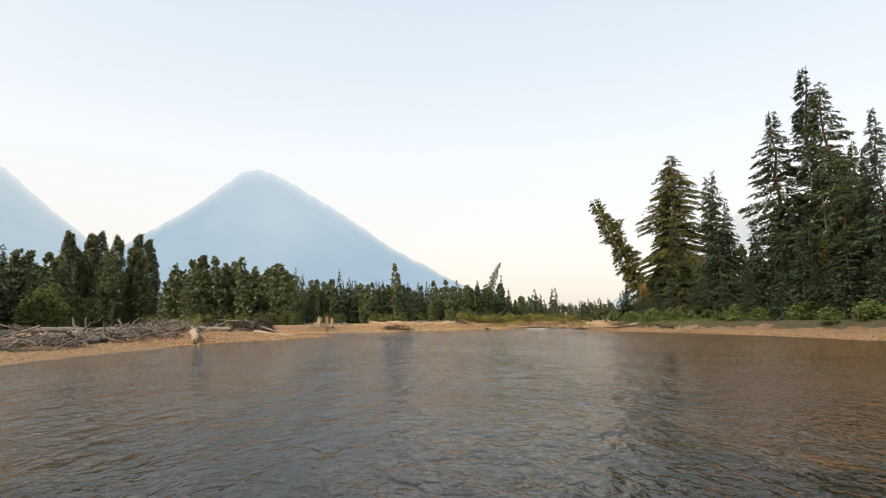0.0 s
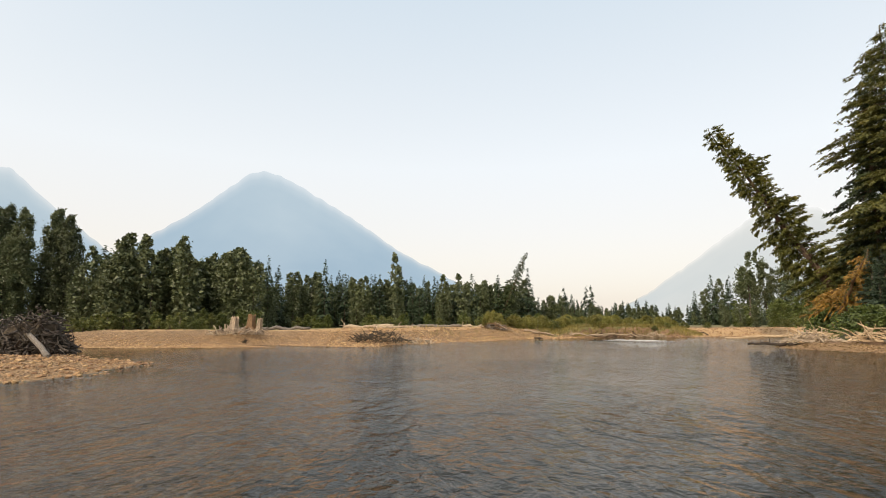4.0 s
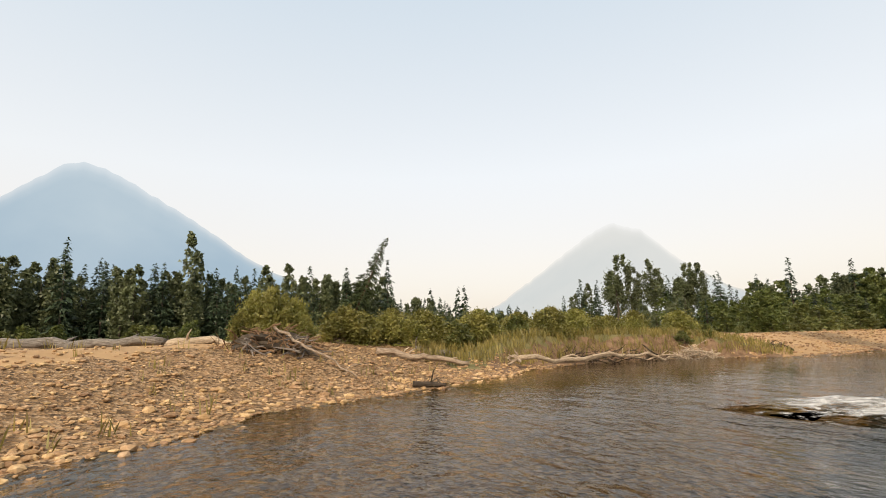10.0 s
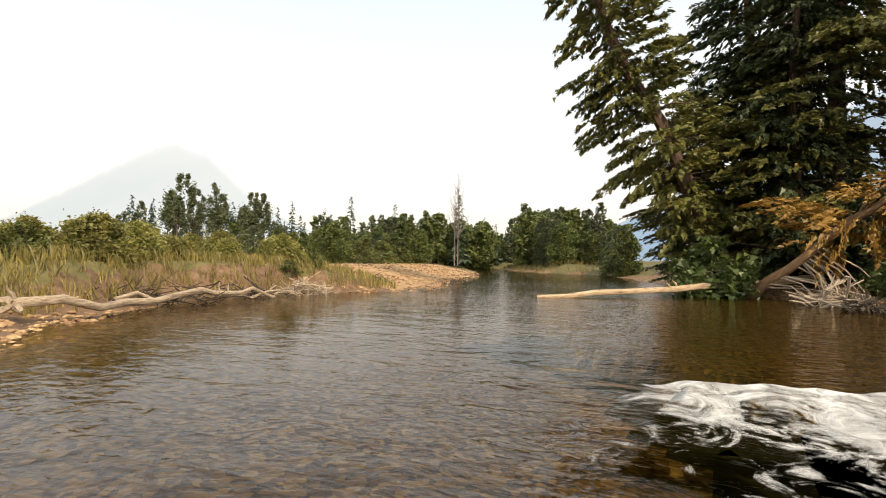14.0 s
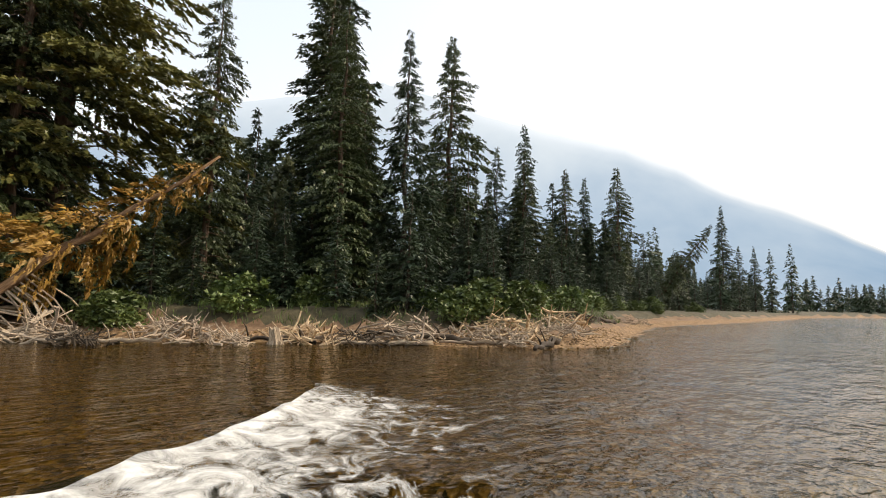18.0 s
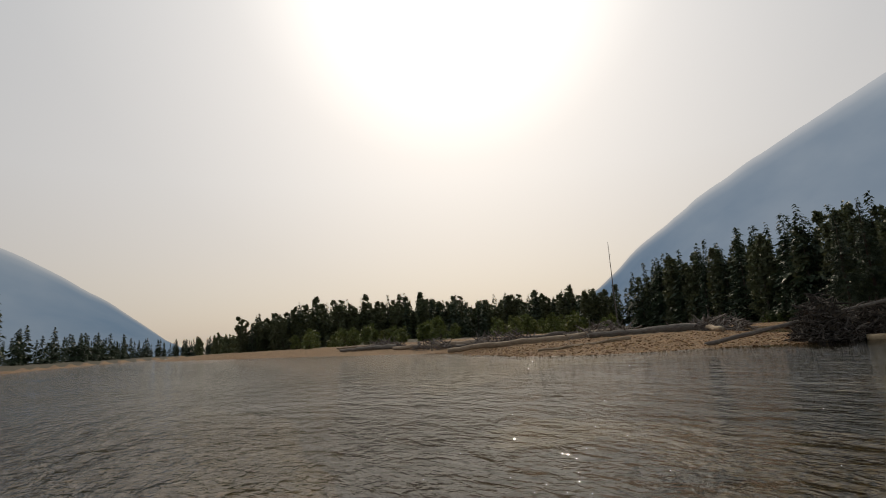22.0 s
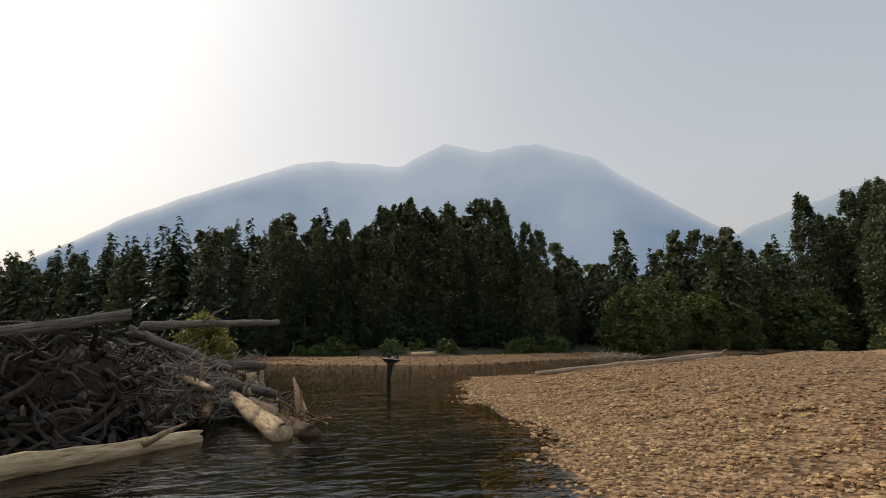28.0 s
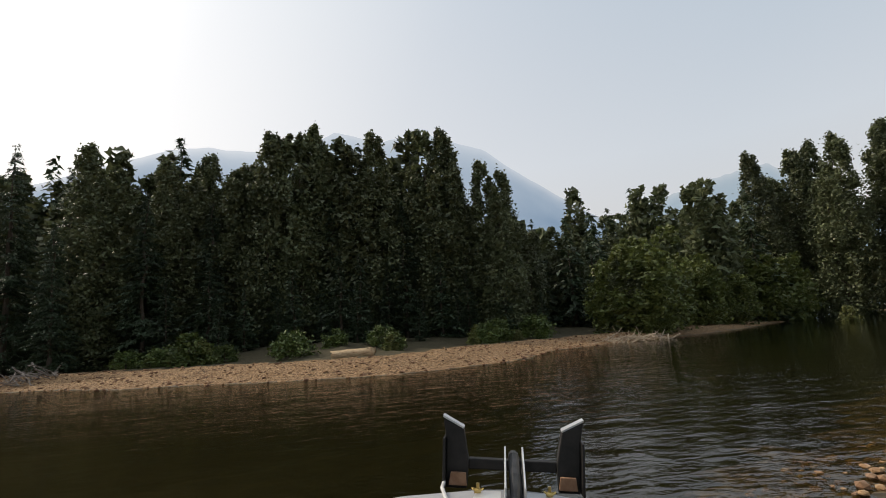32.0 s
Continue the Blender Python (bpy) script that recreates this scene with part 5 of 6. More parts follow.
# left bar: big logs and the root wads of the log jam
for i, (x0, y0, x1, y1, q) in enumerate(((-29, 60, -21, 44, 0.42), (-34, 66, -25, 61, 0.40), (-28, 40, -25, 22, 0.40), (-31, 52, -26, 38, 0.34), (-38, 63, -30, 70, 0.36), (-27, 20, -24, 2, 0.40), (-24, 66, -18, 62, 0.16), (-40, 50, -33, 55, 0.35), (-30, 10, -27, -8, 0.35))):
    log((x0, y0, ground_z(x0, y0) + q * 0.85), (x1, y1, ground_z(x1, y1) + q * 0.7), q, q * 0.6, M_GREYDRIFT if i % 2 else M_DRIFT, "big weathered log stranded on the gravel bar", 300 + i, 4, 0.008, roots=12 if i in (0, 1, 2, 5) else 0, root_len=1.5, root_mat=M_GREYDRIFT)
for i, (x, y, rx, ry) in enumerate(((-27, 46, 2.2, 6), (-30, 58, 3, 3), (-26, 32, 2, 5), (-36, 66, 3.4, 2.4), (-28, 12, 2, 6))):
    tangle("driftwood_heap", "grey sticks and roots heaped along the log line", x, y, rx, ry, 1.3, 150, 330 + i, M_GREYDRIFT, 0.05, 2.6)
for i, (x, y, rx, ry, rz, n) in enumerate(((-27.4, 78.0, 2.1, 1.7, 2.9, 620), (-30.8, 79.4, 2.3, 1.6, 2.3, 560), (-34.5, 78.8, 2.4, 1.6, 1.3, 300))):
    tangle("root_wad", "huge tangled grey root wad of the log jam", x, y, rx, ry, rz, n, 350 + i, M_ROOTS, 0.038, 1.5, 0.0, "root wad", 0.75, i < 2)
    log((x, y, 0.6), (x - 6, y - 5 + i, 0.9), 0.32, 0.24, M_DARKROOT, "dark trunk behind the root wad of the log jam", 370 + i, 2, 0.01)
log((-22.6, 73.0, 0.15), (-31.0, 80.6, 2.35), 0.15, 0.11, M_GREYDRIFT, "long grey pole propped over the log jam", 380, 2, 0.004)
log((-27.0, 80.3, 0.15), (-30.6, 82.3, 0.05), 0.19, 0.15, M_PALELOG, "pale log jutting from the jam into the channel", 381, 1, 0.006)
log((-34.6, 81.45, 0.42), (-30.5, 83.85, 0.12), 0.17, 0.20, M_PALELOG, "thick peeled log with knot holes at the jam", 382, 0, 0.004)
log((-31.6, 80.6, 2.15), (-35.8, 82.2, 2.40), 0.10, 0.075, M_GREYDRIFT, "grey log sticking out high over the water", 383, 1, 0.004)
log((-34.6, 81.95, 0.28), (-30.9, 84.3, 0.02), 0.16, 0.19, M_REDBARK, "thick log with shredded red-brown bark at the jam", 384, 2, 0.006)
log((-32.9, 83.75, -0.15), (-33.3, 83.35, 0.95), 0.19, 0.025, M_PALELOG, "pointed bleached splinter standing in the channel", 385, 0, 0.01)
log((-37.8, 79.8, 1.05), (-35.4, 81.6, 0.42), 0.14, 0.11, M_PALELOG, "broad splintered slab lying across the jam", 386, 1, 0.012)
log((-36.4, 81.7, -0.1), (-36.5, 81.6, 1.0), 0.13, 0.05, M_DRIFT, "upright broken stake at the edge of the jam", 387, 0, 0.01)
log((-38.4, 80.2, 0.95), (-36.7, 82.2, 0.05), 0.11, 0.03, M_PALELOG, "tapered pale log dipping into the channel", 388, 1, 0.006)
log((-37.2, 79.5, 0.75), (-39.2, 80.5, 0.72), 0.15, 0.13, M_PALELOG, "pale log with a split end beyond the jam", 389, 1, 0.006)
log((-35.4, 80.1, 1.25), (-38.2, 81.1, 1.08), 0.17, 0.14, M_GREYDRIFT, "thick grey log at the back of the jam", 428, 2, 0.006)
tangle("driftwood_heap", "forked wet roots in the channel at the end of the jam", -32.1, 83.9, 0.8, 0.5, 0.25, 24, 429, M_STUMP, 0.024, 1.3, 0.0, "driftwood", 0.45)
for i, (x0, y0, z0, x1, y1, z1, q, m) in enumerate(((-36, 78, 0.9, -38.0, 79.2, 0.45, 0.15, 0), (-36, 77, 0.6, -37.8, 78.3, 0.3, 0.14, 1), (-35, 79.5, 0.9, -37.0, 81.3, 0.1, 0.12, 1), (-34, 80, 1.2, -36.6, 82.0, 0.3, 0.17, 0), (-35.5, 80.4, 0.6, -37.4, 81.5, 0.2, 0.09, 1), (-33, 80.5, 0.6, -34.8, 82.8, 0.05, 0.16, 0), (-36.3, 80.6, 0.4, -36.7, 82.2, 0.05, 0.08, 1), (-33.2, 79.5, 2.1, -36.0, 80.8, 1.1, 0.13, 0))):
    log((x0, y0, z0), (x1, y1, z1), q, q * 0.7, M_PALELOG if m else M_GREYDRIFT, "broken log end in the jam beside the channel", 390 + i, 3, 0.01)
for i, (x, y, rx, ry, rz) in enumerate(((-33.4, 80.9, 1.3, 0.8, 1.5), (-34.6, 80.6, 1.5, 0.8, 1.2))):
    tangle("root_wad", "fine snaking grey roots hanging over the end of the log jam", x, y, rx, ry, rz, 260, 520 + i, M_GREYDRIFT, 0.017, 1.2, 0.0, "root wad", 0.7)
jr = random.Random(430)
for i in range(44):
    x, y = jr.uniform(-38.5, -31.5), jr.uniform(77.8, 81.4)
    up = max(0.1, 1.5 - 0.28 * abs(x + 34) - 0.25 * max(0, y - 79)) * jr.uniform(0.3, 1.0)
    a, ln, q = jr.uniform(-0.6, 1.1) + (3.14 if jr.random() < 0.5 else 0), jr.uniform(0.9, 2.6), jr.uniform(0.04, 0.11)
    log((x, y, up), (x + ln * math.cos(a), min(y + ln * math.sin(a), 82.6), max(0.02, up + jr.uniform(-0.7, 0.5))), q, q * jr.uniform(0.5, 0.95), jr.choice((M_PALELOG, M_GREYDRIFT, M_GREYDRIFT, M_STUMP)), "broken length of wood thrown up on the log jam", 440 + i, 2, 0.012)
for i, (x, y, rx, ry, rz) in enumerate(((-35.2, 79.0, 2.8, 1.6, 1.9), (-36.9, 79.6, 1.5, 1.0, 0.5))):
    tangle("root_wad", "mass of splintered roots and sticks on the log jam", x, y, rx, ry, rz, 300, 500 + i, M_DARKROOT if i else M_ROOTS, 0.04, 1.5, 0.0, "root wad", 0.6)
tangle("driftwood_heap", "wet snags in the channel beside the jam", -36.6, 81.6, 1.2, 0.6, 0.25, 26, 410, M_DARKROOT, 0.04, 1.1, 0.0)
for dx, dy in ((0, 0), (1.2, 0.4)):
    tree("shrub", -38.9 + dx, 78.9 + dy, 1.7, label="small yellow-green willow growing on the log jam", base=1.0)
# the log on the near gravel spit and the chunk on the far bank
log((-48.2, 102.3, ground_z(-48.2, 102.3) + 0.42), (-45.2, 91.8, ground_z(-45.2, 91.8) + 0.15), 0.19, 0.11, M_DRIFT, "bare grey-brown log lying on the cobble spit", 420, 2, 0.002, roots=7, root_len=0.7)
log((-77.4, 87.6, ground_z(-77.4, 87.6) + 0.25), (-78.6, 85.2, ground_z(-78.6, 85.2) + 0.25), 0.3, 0.28, M_PALELOG, "short orange chunk of log on the far bank", 421, 0, 0.0)
tangle("driftwood_heap", "pale branches stranded under the far trees", -84.5, 66.0, 2.0, 1.4, 1.1, 46, 422, M_GREYDRIFT, 0.04, 2.2)
tangle("driftwood_heap", "fallen branches on the far bank", -81.5, 108.5, 1.5, 4.0, 0.7, 70, 423, M_DRIFT, 0.03, 1.8)
# bare trees and the dead poles over the woods
for x, y, h in ((84, 141.5, 15), (85.8, 143, 12.5)):
    bare = empty("bare_tree", Matrix.Translation((x, y, 1.0)), "leafless grey tree above the willows", "tree", "bare trees")
    br = random.Random(int(x))
    mesh_ob("trunk", *tube_data([(0, 0, 0), (0.2, 0.1, h * 0.5), (0, 0, h)], [0.12, 0.07, 0.015], 6), M_GREYDRIFT, bare)
    for _ in range(46):
        z, a = h * br.uniform(0.3, 0.97), br.uniform(0, 6.283)
        ln = (h - z) * 0.17 + 0.4
        mesh_ob("branch", *tube_data([(0, 0, z), (math.cos(a) * ln * 0.5, math.sin(a) * ln * 0.5, z + ln * 0.7), (math.cos(a) * ln, math.sin(a) * ln, z + ln * 1.9)], [0.028, 0.02, 0.006], 4), M_GREYDRIFT, bare)
for x, y, h, q in ((-112, -8, 27, 0.16), (47.5, 62, 17, 0.1), (49.2, 64, 15, 0.09)):
    pole = empty("dead_tree", Matrix.Translation((x, y, ground_z(x, y) - 0.1)), "bare dead trunk standing over the forest", "tree", "bare trees")
    mesh_ob("trunk", *tube_data([(0, 0, 0), (0.1, 0, h * 0.5), (0.2, 0.1, h)], [q * 1.6, q, q * 0.35], 6), M_GREYDRIFT, pole)
    for k in range(5):
        z, a = h * (0.5 + 0.09 * k), k * 2.2
        mesh_ob("branch_stub", *tube_data([(0.1, 0, z), (0.1 + math.cos(a) * 0.6, math.sin(a) * 0.6, z + 0.1)], [0.04, 0.012], 5), M_GREYDRIFT, pole)


# ---- sedge and cobbles ----
def grass(label, spots, seed, blade, per, shore=2, near=0.9, far=99.0, material=None):
    r = np.random.RandomState(seed)
    out = []
    for x0, y0, x1, y1, n in spots:
        px, py = r.uniform(x0, x1, n), r.uniform(y0, y1, n)
        z, who, d = land_height(px, py)
        keep = (who == shore) & (d > near) & (d < far)
        px, py, z = px[keep], py[keep], z[keep]
        for _ in range(per):
            m = len(px)
            a, h = r.uniform(0, 6.283, m), blade * r.uniform(0.5, 1.25, m)
            bx, by = px + r.normal(0, 0.09, m), py + r.normal(0, 0.09, m)
            lean = r.uniform(0.1, 0.55, m) * h
            c, s = np.cos(a), np.sin(a)
            w = 0.02
            p0 = np.stack([bx - s * w, by + c * w, z - 0.03], 1)
            p1 = np.stack([bx + s * w, by - c * w, z - 0.03], 1)
            p2 = np.stack([bx + c * lean * 0.5 + s * w * 0.6, by + s * lean * 0.5 - c * w * 0.6, z + h * 0.65], 1)
            p3 = np.stack([bx + c * lean, by + s * lean, z + h], 1)
            out.append(np.stack([p0, p1, p2, p3], 1))
    ob = new("grass", leaf_mesh("grass", np.concatenate(out), material or M_GRASS))
    return tagged(ob, label, "grass", kind="stuff")


grass("dry yellow-green sedge on the cut bank", [(11, 119, 35, 140, 6500)], 71, 0.5, 4)
grass("thin weeds on the sandy bar", [(-12, 103, 12, 118, 160), (60, 134, 110, 158, 160)], 72, 0.35, 4)
grass("green weeds and low plants on the bank under the cedars", [(22, 62, 60, 106, 9000)], 74, 0.35, 4, 3, 2.9, 11.0, M_BUSH)
grass("pale reeds along the side stream", [(86, 118, 132, 150, 2500)], 75, 0.8, 3, 3, 0.3, 8.0)
for x, y, h in ((11.5, 124, 1.6), (14, 123.5, 2.0), (16.5, 126, 2.2), (18, 124.5, 1.7), (22, 128, 2.0), (25, 129, 1.8), (28, 131, 1.6), (19, 131, 2.2), (31, 124, 1.2), (29, 123.6, 1.1), (-9, 118, 1.1), (38, 134, 1.6), (44, 138, 1.4), (52, 142, 1.3), (12, 131, 2.3), (15, 136, 2.4), (6, 130, 1.5)):
    tree("willow", x, y, h * 0.8, label="low green willow clump in the sedge", width=1.6)


sg = random.Random(78)
for i in range(34):
    x = 7 + 27 * (i + sg.random()) / 34
    y = np.interp(x, [7, 12, 18, 24, 29, 34], [121.5, 121.5, 123.5, 126, 126, 125]) + sg.uniform(0, 7)
    tree("shrub", x, y, sg.uniform(0.9, 1.9), label="yellow-green willow shrub in the sedge on the cut bank", width=1.35)


def stone_shapes(count, seed):
    r = random.Random(seed)
    out = []
    for _ in range(count):
        bm = bmesh.new()
        bmesh.ops.create_icosphere(bm, subdivisions=1, radius=1.0)
        sx, sy, sz = r.uniform(0.8, 1.25), r.uniform(0.6, 0.95), r.uniform(0.32, 0.55)
        for v in bm.verts:
            k = 1 + r.uniform(-0.16, 0.16)
            v.co = Vector((v.co.x * sx * k, v.co.y * sy * k, v.co.z * sz * k))
        v = np.array([q.co[:] for q in bm.verts])
        f = np.array([[w.index for w in q.verts] for q in bm.faces])
        bm.free()
        out.append((v, f))
    return out


def icosa_shapes(count, seed):
    r = np.random.RandomState(seed)
    g = (1 + 5**0.5) / 2
    v0 = np.array([(-1, g, 0), (1, g, 0), (-1, -g, 0), (1, -g, 0), (0, -1, g), (0, 1, g), (0, -1, -g), (0, 1, -g), (g, 0, -1), (g, 0, 1), (-g, 0, -1), (-g, 0, 1)], float) / 1.9
    f = np.array([(0, 11, 5), (0, 5, 1), (0, 1, 7), (0, 7, 10), (0, 10, 11), (1, 5, 9), (5, 11, 4), (11, 10, 2), (10, 7, 6), (7, 1, 8), (3, 9, 4), (3, 4, 2), (3, 2, 6), (3, 6, 8), (3, 8, 9), (4, 9, 5), (2, 4, 11), (6, 2, 10), (8, 6, 7), (9, 8, 1)])
    return [(v0 * np.array([r.uniform(0.9, 1.3), r.uniform(0.65, 1.0), r.uniform(0.38, 0.66)]) * r.uniform(0.86, 1.14, (12, 1)), f) for _ in range(count)]


def cobbles(name, label, x0, y0, x1, y1, n, reach, lo, hi, seed, shores, wet=0.0, material=None):
    """Loose stones on a stretch of shore, up to reach metres from the water."""
    r = np.random.RandomState(seed)
    shapes = icosa_shapes(12, seed)
    px, py = r.uniform(x0, x1, n), r.uniform(y0, y1, n)
    z, who, d = land_height(px, py)
    keep = np.isin(who, shores) & (d > -wet) & (d < reach * r.uniform(0.5, 1.0, n))
    px, py, z, d = px[keep], py[keep], z[keep], d[keep]
    vs, fs, o = [], [], 0
    for i, (x, y, q) in enumerate(zip(px, py, z)):
        v, f = shapes[i % 12]
        s = lo + (hi - lo) * r.rand() ** 2.6
        a = r.uniform(0, 6.283)
        c, w = math.cos(a), math.sin(a)
        vs.append(np.stack([(v[:, 0] * c - v[:, 1] * w) * s + x, (v[:, 0] * w + v[:, 1] * c) * s + y, v[:, 2] * s + q + s * 0.16], 1))
        fs.append(f + o)
        o += 12
    v, f = np.concatenate(vs), np.concatenate(fs)
    ob = mesh_ob(name, v, f.tolist(), material or M_STONE)
    return tagged(ob, label, "stones", kind="stuff")


cobbles("cobbles", "rounded tan cobbles on the middle bar", -14, 86, 20, 121, 20000, 11, 0.035, 0.12, 81, [2], 0.8)
cobbles("cobbles", "rounded tan cobbles on the cobble spit", -50, 86, -8, 104, 26000, 11, 0.025, 0.075, 82, [2], 0.7)
cobbles("cobbles", "fine tan stones at the edge of the cobble spit", -48, 86.5, -14, 94, 15000, 7, 0.025, 0.065, 87, [2], 0.4)
cobbles("cobbles", "large pale cobbles along the water line", -12, 88, 18, 120, 5200, 3.2, 0.07, 0.17, 88, [2], 0.5)
cobbles("cobbles", "brown cobbles on the log-strewn bar", -36, 40, -10, 80, 11000, 12, 0.04, 0.14, 83, [0], 0.6)
cobbles("cobbles", "pebbles on the far gravel bank", -100, 50, -64, 112, 7000, 8, 0.05, 0.15, 84, [1], 0.5)
cobbles("cobbles", "stones in the shallows under the cedars", 14, 74, 52, 112, 18000, 3.0, 0.035, 0.085, 85, [3], 14, M_WETSTONE)
cobbles("cobbles", "stones along the upper bar", 28, 117, 80, 150, 7000, 14, 0.06, 0.2, 86, [2], 0.6)

BAR = empty("gravel_bar", Matrix.Translation((0, 100, 0)), "bar of loose tan river stones beside the channel", "gravel bar", kind="structure")
sm = []
for i, (v, f) in enumerate(stone_shapes(8, 91)):
    me = bpy.data.meshes.new("stone")
    me.from_pydata(v.tolist(), [], f.tolist())
    me.materials.append(M_STONE)
    me.update()
    sm.append(me)
sr = random.Random(92)
made = 0
while made < 290:
    if made % 3:
        x, y = sr.uniform(-9, 14), sr.uniform(92, 118)
    else:
        x, y = sr.uniform(-48, -14), sr.uniform(87, 93)
    z, who, d = land_height(x, y)
    if who[0] != 2 or not -0.3 < d[0] < 7:
        continue
    o = new("stone", sm[made % 8])
    o.parent = BAR
    s = sr.uniform(0.08, 0.17) * (0.55 if x < -14 else 1)
    o.matrix_basis = Matrix.Translation((x, y - 100, float(z[0]) + s * 0.12)) @ Matrix.Rotation(sr.uniform(0, 6.283), 4, "Z") @ Matrix.Scale(s, 4)
    made += 1


# ---- the bow wave breaking white off the bend ----
def foam_mat():
    m = mat("white_foam", [(0.3, (0.55, 0.53, 0.49)), (0.7, (0.74, 0.73, 0.70))], scale=9, rough=0.8, bump=0.2, bump_dist=0.03)
    n, l = m.node_tree.nodes, m.node_tree.links
    b = n["Principled BSDF"]
    co = n.new("ShaderNodeTexCoord")
    t = n.new("ShaderNodeTexNoise")
    t.inputs["Scale"].default_value, t.inputs["Detail"].default_value, t.inputs["Distortion"].default_value = 1.9, 8, 1.2
    t.inputs["Roughness"].default_value = 0.7
    l.new(co.outputs["Object"], t.inputs["Vector"])
    sp = n.new("ShaderNodeSeparateXYZ")
    uv = n.new("ShaderNodeUVMap")
    l.new(uv.outputs[0], sp.inputs[0])
    ad = n.new("ShaderNodeMath")
    ad.operation = "SUBTRACT"
    l.new(t.outputs["Fac"], ad.inputs[0])
    l.new(sp.outputs["Y"], ad.inputs[1])
    r = n.new("ShaderNodeValToRGB")
    r.color_ramp.elements[0].position, r.color_ramp.elements[1].position = 0.26, 0.56
    l.new(ad.outputs[0], r.inputs[0])
    tr = n.new("ShaderNodeBsdfTransparent")
    mx = n.new("ShaderNodeMixShader")
    l.new(r.outputs[0], mx.inputs[0])
    l.new(tr.outputs[0], mx.inputs[1])
    l.new(b.outputs[0], mx.inputs[2])
    l.new(mx.outputs[0], n["Material Output"].inputs["Surface"])
    return m


def wave(label, crest, height, back, seed):
    """A low breaking wave along crest points, steep in front and trailing foam behind."""
    r = np.random.RandomState(seed)
    p = np.array(crest, float)
    f = np.linspace(0, 1, 90)
    k = np.linspace(0, 1, len(p))
    cx, cy = np.interp(f, k, p[:, 0]), np.interp(f, k, p[:, 1])
    ker = np.ones(13) / 13
    cx = np.convolve(np.pad(cx, 6, "edge"), ker, "valid") + 0.10 * wobble(f * 30, f * 7, 3, seed)
    cy = np.convolve(np.pad(cy, 6, "edge"), ker, "valid")
    tx, ty = np.gradient(cx), np.gradient(cy)
    ln = np.hypot(tx, ty)
    nx, ny = ty / ln, -tx / ln
    rows = np.concatenate([np.linspace(-0.14, 0.0, 4), np.linspace(0.08, back, 26)])
    verts, uvs = [], []
    end = np.minimum(1, np.minimum(f, 1 - f) * 6)
    for v in rows:
        prof = smooth01((v + 0.14) / 0.14) if v <= 0 else math.exp(-v * 1.3)
        x, y = cx + nx * v, cy + ny * v
        z = 0.015 + end * (height * prof * (1 + 0.25 * wobble(x, y, 1.1, seed + 1)) + 0.012 * wobble(x, y, 0.5, seed + 2) * (v > -0.3))
        verts.append(np.stack([x, y, np.maximum(z, 0.008)], 1))
        uvs.append(np.stack([f, 0.34 * np.clip(v / back, 0, 1) ** 0.8 + 0.25 * (1 - end)], 1))
    n = len(f)
    cover = np.array([u[:, 1] for u in uvs])
    faces = [(i * n + j, (i + 1) * n + j, (i + 1) * n + j + 1, i * n + j + 1) for i in range(len(rows) - 1) for j in range(n - 1) if cover[i, j] < 0.46]
    ob = mesh_ob("foam", np.concatenate(verts), faces, M_FOAM, smooth=True)
    uv = np.concatenate(uvs)
    lay = ob.data.uv_layers.new(name="across")
    idx = np.zeros(len(ob.data.loops), dtype=np.int32)
    ob.data.loops.foreach_get("vertex_index", idx)
    lay.data.foreach_set("uv", uv[idx].astype(np.float32).ravel())
    return tagged(ob, label, "foam", kind="stuff")


M_FOAM = foam_mat()
wave("white foam of a breaking wave on brown water", [(17.05, 105.8), (17.35, 104.5), (17.75, 103.1), (18.4, 101.6), (19.4, 100.0), (21.6, 97.8)], 0.13, 3.4, 7)


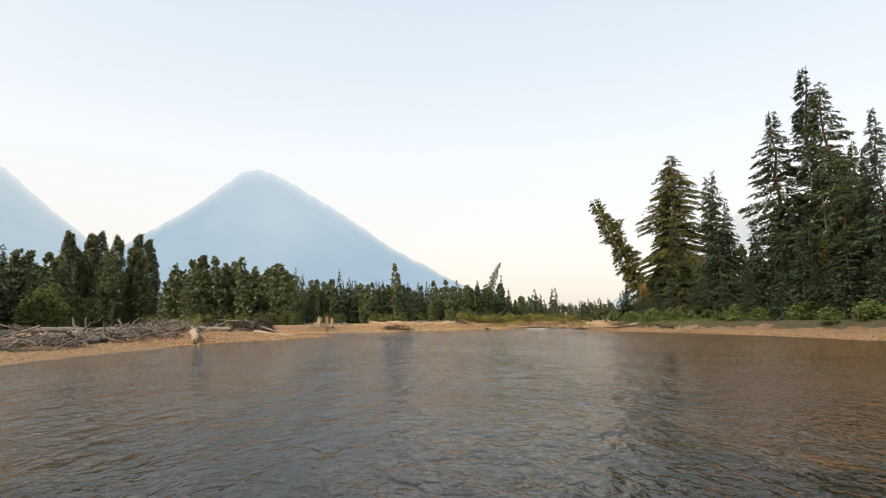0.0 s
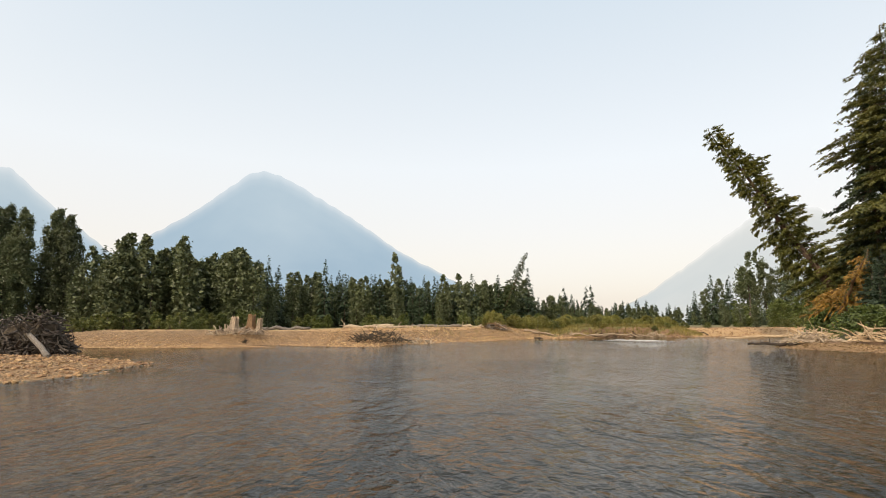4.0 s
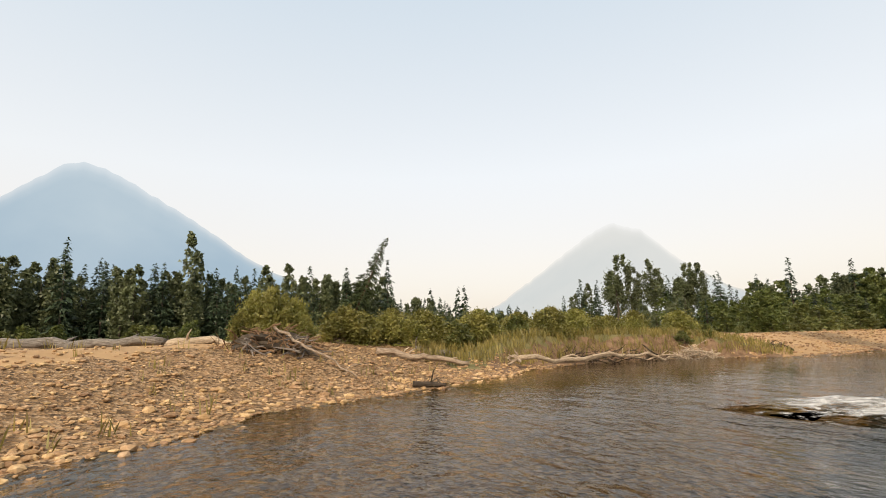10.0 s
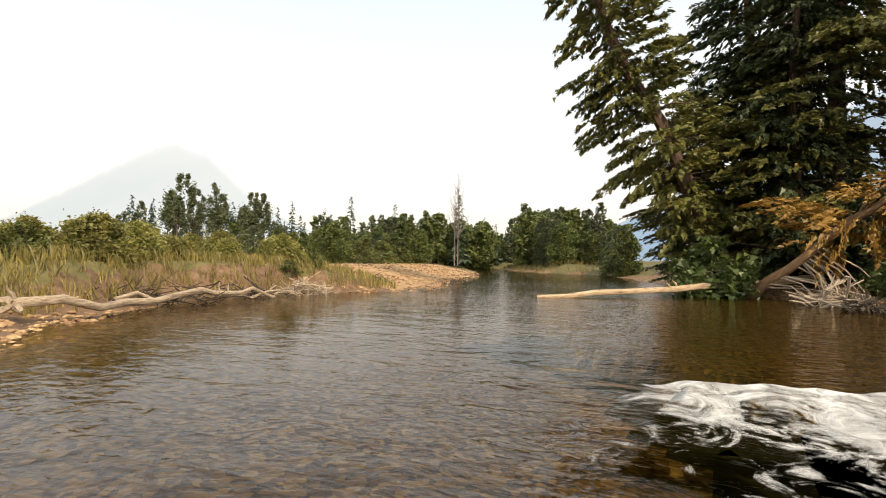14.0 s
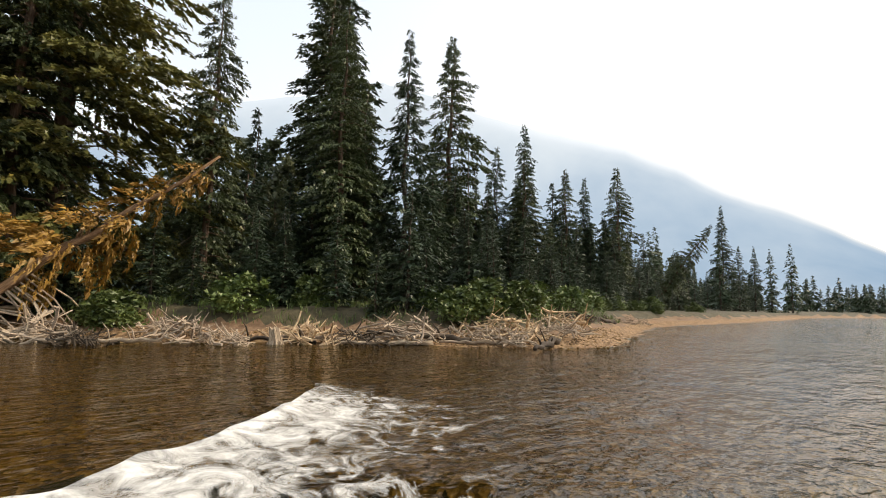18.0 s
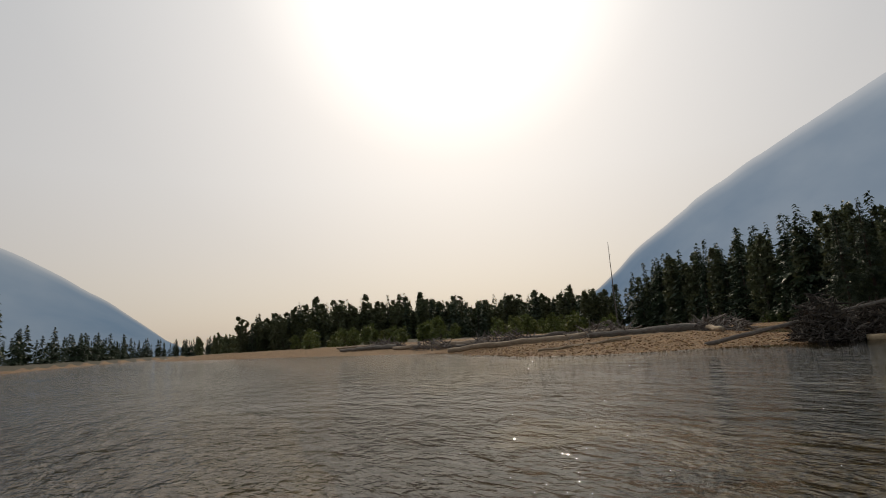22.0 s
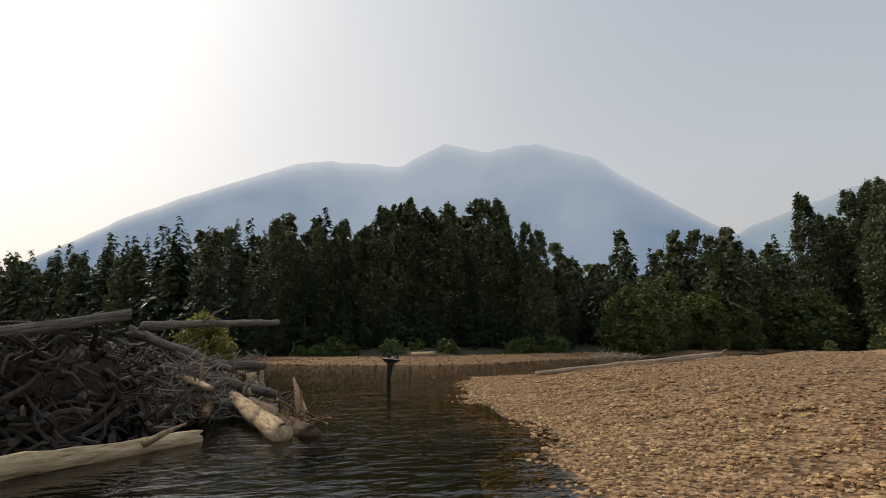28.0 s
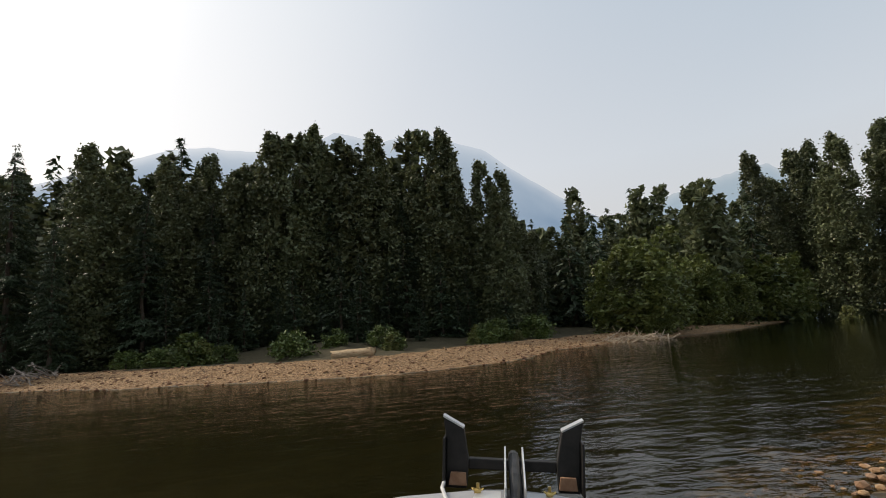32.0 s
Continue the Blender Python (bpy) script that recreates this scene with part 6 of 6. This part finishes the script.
# ---- the bow of the river boat at the end of the channel ----
def boat():
    eye, head = Vector((-44.696, 84.217, 0)), radians(75.67 + BOAT_TURN)
    fwd = Vector((-math.sin(head), math.cos(head), 0))
    side = Vector((fwd.y, -fwd.x, 0))
    m = Matrix.Translation(eye + fwd * 2.02)
    for i in range(3):
        m[i][0], m[i][1], m[i][2] = side[i], fwd[i], (0, 0, 1)[i]
    m = m @ Matrix.Translation((0, 0, 1.1)) @ Matrix.Rotation(radians(BOAT_HEEL), 4, "Y") @ Matrix.Translation((0, 0, -1.13))
    root = empty("boat", m, "bow of a grey aluminium river boat with black upright guards", "boat")

    def shape(name, verts, faces, material, label="", bevel=0.0, parent=None):
        bm = bmesh.new()
        vs = [bm.verts.new((v[0], v[1] - 1.9, v[2])) for v in verts]
        for f in faces:
            bm.faces.new([vs[i] for i in f])
        bmesh.ops.recalc_face_normals(bm, faces=bm.faces)
        if bevel:
            bmesh.ops.bevel(bm, geom=bm.edges[:], offset=bevel, segments=2, affect="EDGES", profile=0.5)
        return part(name, bm, material, parent or root, label)

    def prism(outline, y0, y1):
        """A plate: an outline in width and height, between two distances ahead."""
        k = len(outline)
        v = [(x, y0, z) for x, z in outline] + [(x, y1, z) for x, z in outline]
        f = [tuple(range(k)), tuple(range(2 * k - 1, k - 1, -1))] + [(i, (i + 1) % k, k + (i + 1) % k, k + i) for i in range(k)]
        return v, f

    def slab(outline, z0, z1):
        k = len(outline)
        v = [(x, y, z0) for x, y in outline] + [(x, y, z1) for x, y in outline]
        f = [tuple(range(k)), tuple(range(2 * k - 1, k - 1, -1))] + [(i, (i + 1) % k, k + (i + 1) % k, k + i) for i in range(k)]
        return v, f

    edge = [(-0.52, 1.68), (-0.40, 1.78), (-0.13, 1.905), (0.0, 1.93), (0.13, 1.905), (0.40, 1.78), (0.52, 1.68)]
    k = len(edge)
    low = [(x * 0.12, 1.62 + 0.10 * (y - 1.68), -0.14) for x, y in edge]
    hull = [(x, y, 1.075) for x, y in edge] + [(x * 0.30, 1.66 + 0.5 * (y - 1.68), 0.86) for x, y in edge] + low
    hf = [(i + j * k, i + 1 + j * k, i + 1 + (j + 1) * k, i + (j + 1) * k) for i in range(k - 1) for j in range(2)]
    shell = shape("hull", hull, hf, M_BLACK, "dark painted hull")
    skin = shell.modifiers.new("plate", "SOLIDIFY")
    skin.thickness = 0.02
    shape("deck", *slab(edge, 1.077, 1.089), M_DECK, "flat grey painted foredeck", 0.003)
    for s in (-1, 1):
        guard = shape("guard", *prism([(s * 0.257, 1.07), (s * 0.257, 1.24), (s * 0.272, 1.335), (s * 0.190, 1.292), (s * 0.170, 1.17), (s * 0.176, 1.07)], 1.975, 2.02), M_BLACK, "black upright guard flared outward at the top", 0.004)
        shape("worn_edge", *prism([(s * 0.274, 1.336), (s * 0.272, 1.342), (s * 0.189, 1.299), (s * 0.190, 1.293)], 1.973, 2.022), M_ALU, "bare metal edge", 0.0, guard)
        shape("side_rail", *prism([(s * 0.259, 1.07), (s * 0.268, 1.07), (s * 0.268, 1.262), (s * 0.259, 1.262)], 1.93, 2.05), M_BLACK, "", 0.002)
        shape("pad", *prism([(s * 0.175, 1.085), (s * 0.245, 1.085), (s * 0.238, 1.132), (s * 0.18, 1.132)], 1.955, 1.972), M_RUSTPLATE, "rust-brown pad under the guard", 0.002)
        shape("fin", *[[(s * 0.033 + 0.004 + q, y, z) for q in (-0.003, 0.003) for y, z in ((1.69, 1.086), (1.70, 1.16), (1.93, 1.238), (1.965, 1.236), (1.985, 1.086))], [(0, 1, 2, 3, 4), (9, 8, 7, 6, 5)] + [(i, (i + 1) % 5, 5 + (i + 1) % 5, 5 + i) for i in range(5)]], M_ALU, "thin aluminium roller cheek", 0.0012)
        shape("base_plate", *slab([(s * 0.045, 1.69), (s * 0.15, 1.70), (s * 0.135, 1.86), (s * 0.045, 1.87)], 1.091, 1.099), M_ALU, "bolted aluminium base plate", 0.002)
        v, f = tube_data([(0, 0, 0), (0, 0, 0.012), (0, 0, 0.016), (0, 0, 0.034)], [0.013, 0.013, 0.007, 0.006], 8)
        shape("pin", [(q.x + s * 0.128, q.y + 1.84, q.z + 1.097) for q in v], f, M_BRASS, "small brass pin")
        v, f = tube_data([(s * 0.128 + 0.02 * math.cos(a), 1.83 + 0.012 * math.sin(a), 1.112 + 0.004 * math.cos(2 * a)) for a in [i * 0.62 for i in range(11)]], [0.003] * 11, 6)
        shape("pin_ring", v, f, M_BRASS)
    shape("crossbar", *prism([(-0.172, 1.136), (0.172, 1.136), (0.172, 1.176), (-0.172, 1.176)], 2.0, 2.035), M_BLACK, "", 0.004)
    v, f = tube_data([(0.004, 1.69, 1.115), (0.004, 1.74, 1.14), (0.004, 1.80, 1.165), (0.004, 1.94, 1.20), (0.004, 2.02, 1.19), (0.004, 2.06, 1.14)], [0.016, 0.018, 0.02, 0.021, 0.021, 0.018], 10)
    shape("keel_strip", v, f, M_RUBBER, "black rubber roller strip")
    v, f = tube_data([(0.026, 1.69, 1.10), (0.027, 1.75, 1.11), (0.026, 1.88, 1.15), (0.022, 1.98, 1.19), (0.02, 2.05, 1.12)], [0.006] * 5, 6)
    shape("anchor_line", v, f, M_RUBBER)
    v, f = tube_data([(-0.262, 1.94, 1.10), (-0.262, 1.88, 1.097), (-0.24, 1.78, 1.097), (-0.225, 1.73, 1.097), (-0.20, 1.69, 1.097)], [0.007] * 5, 8)
    shape("cable", v, f, M_ROPE, "white cable lying on the deck")
    return root


BOAT_TURN, BOAT_HEEL = -5.7, 5.0
boat()
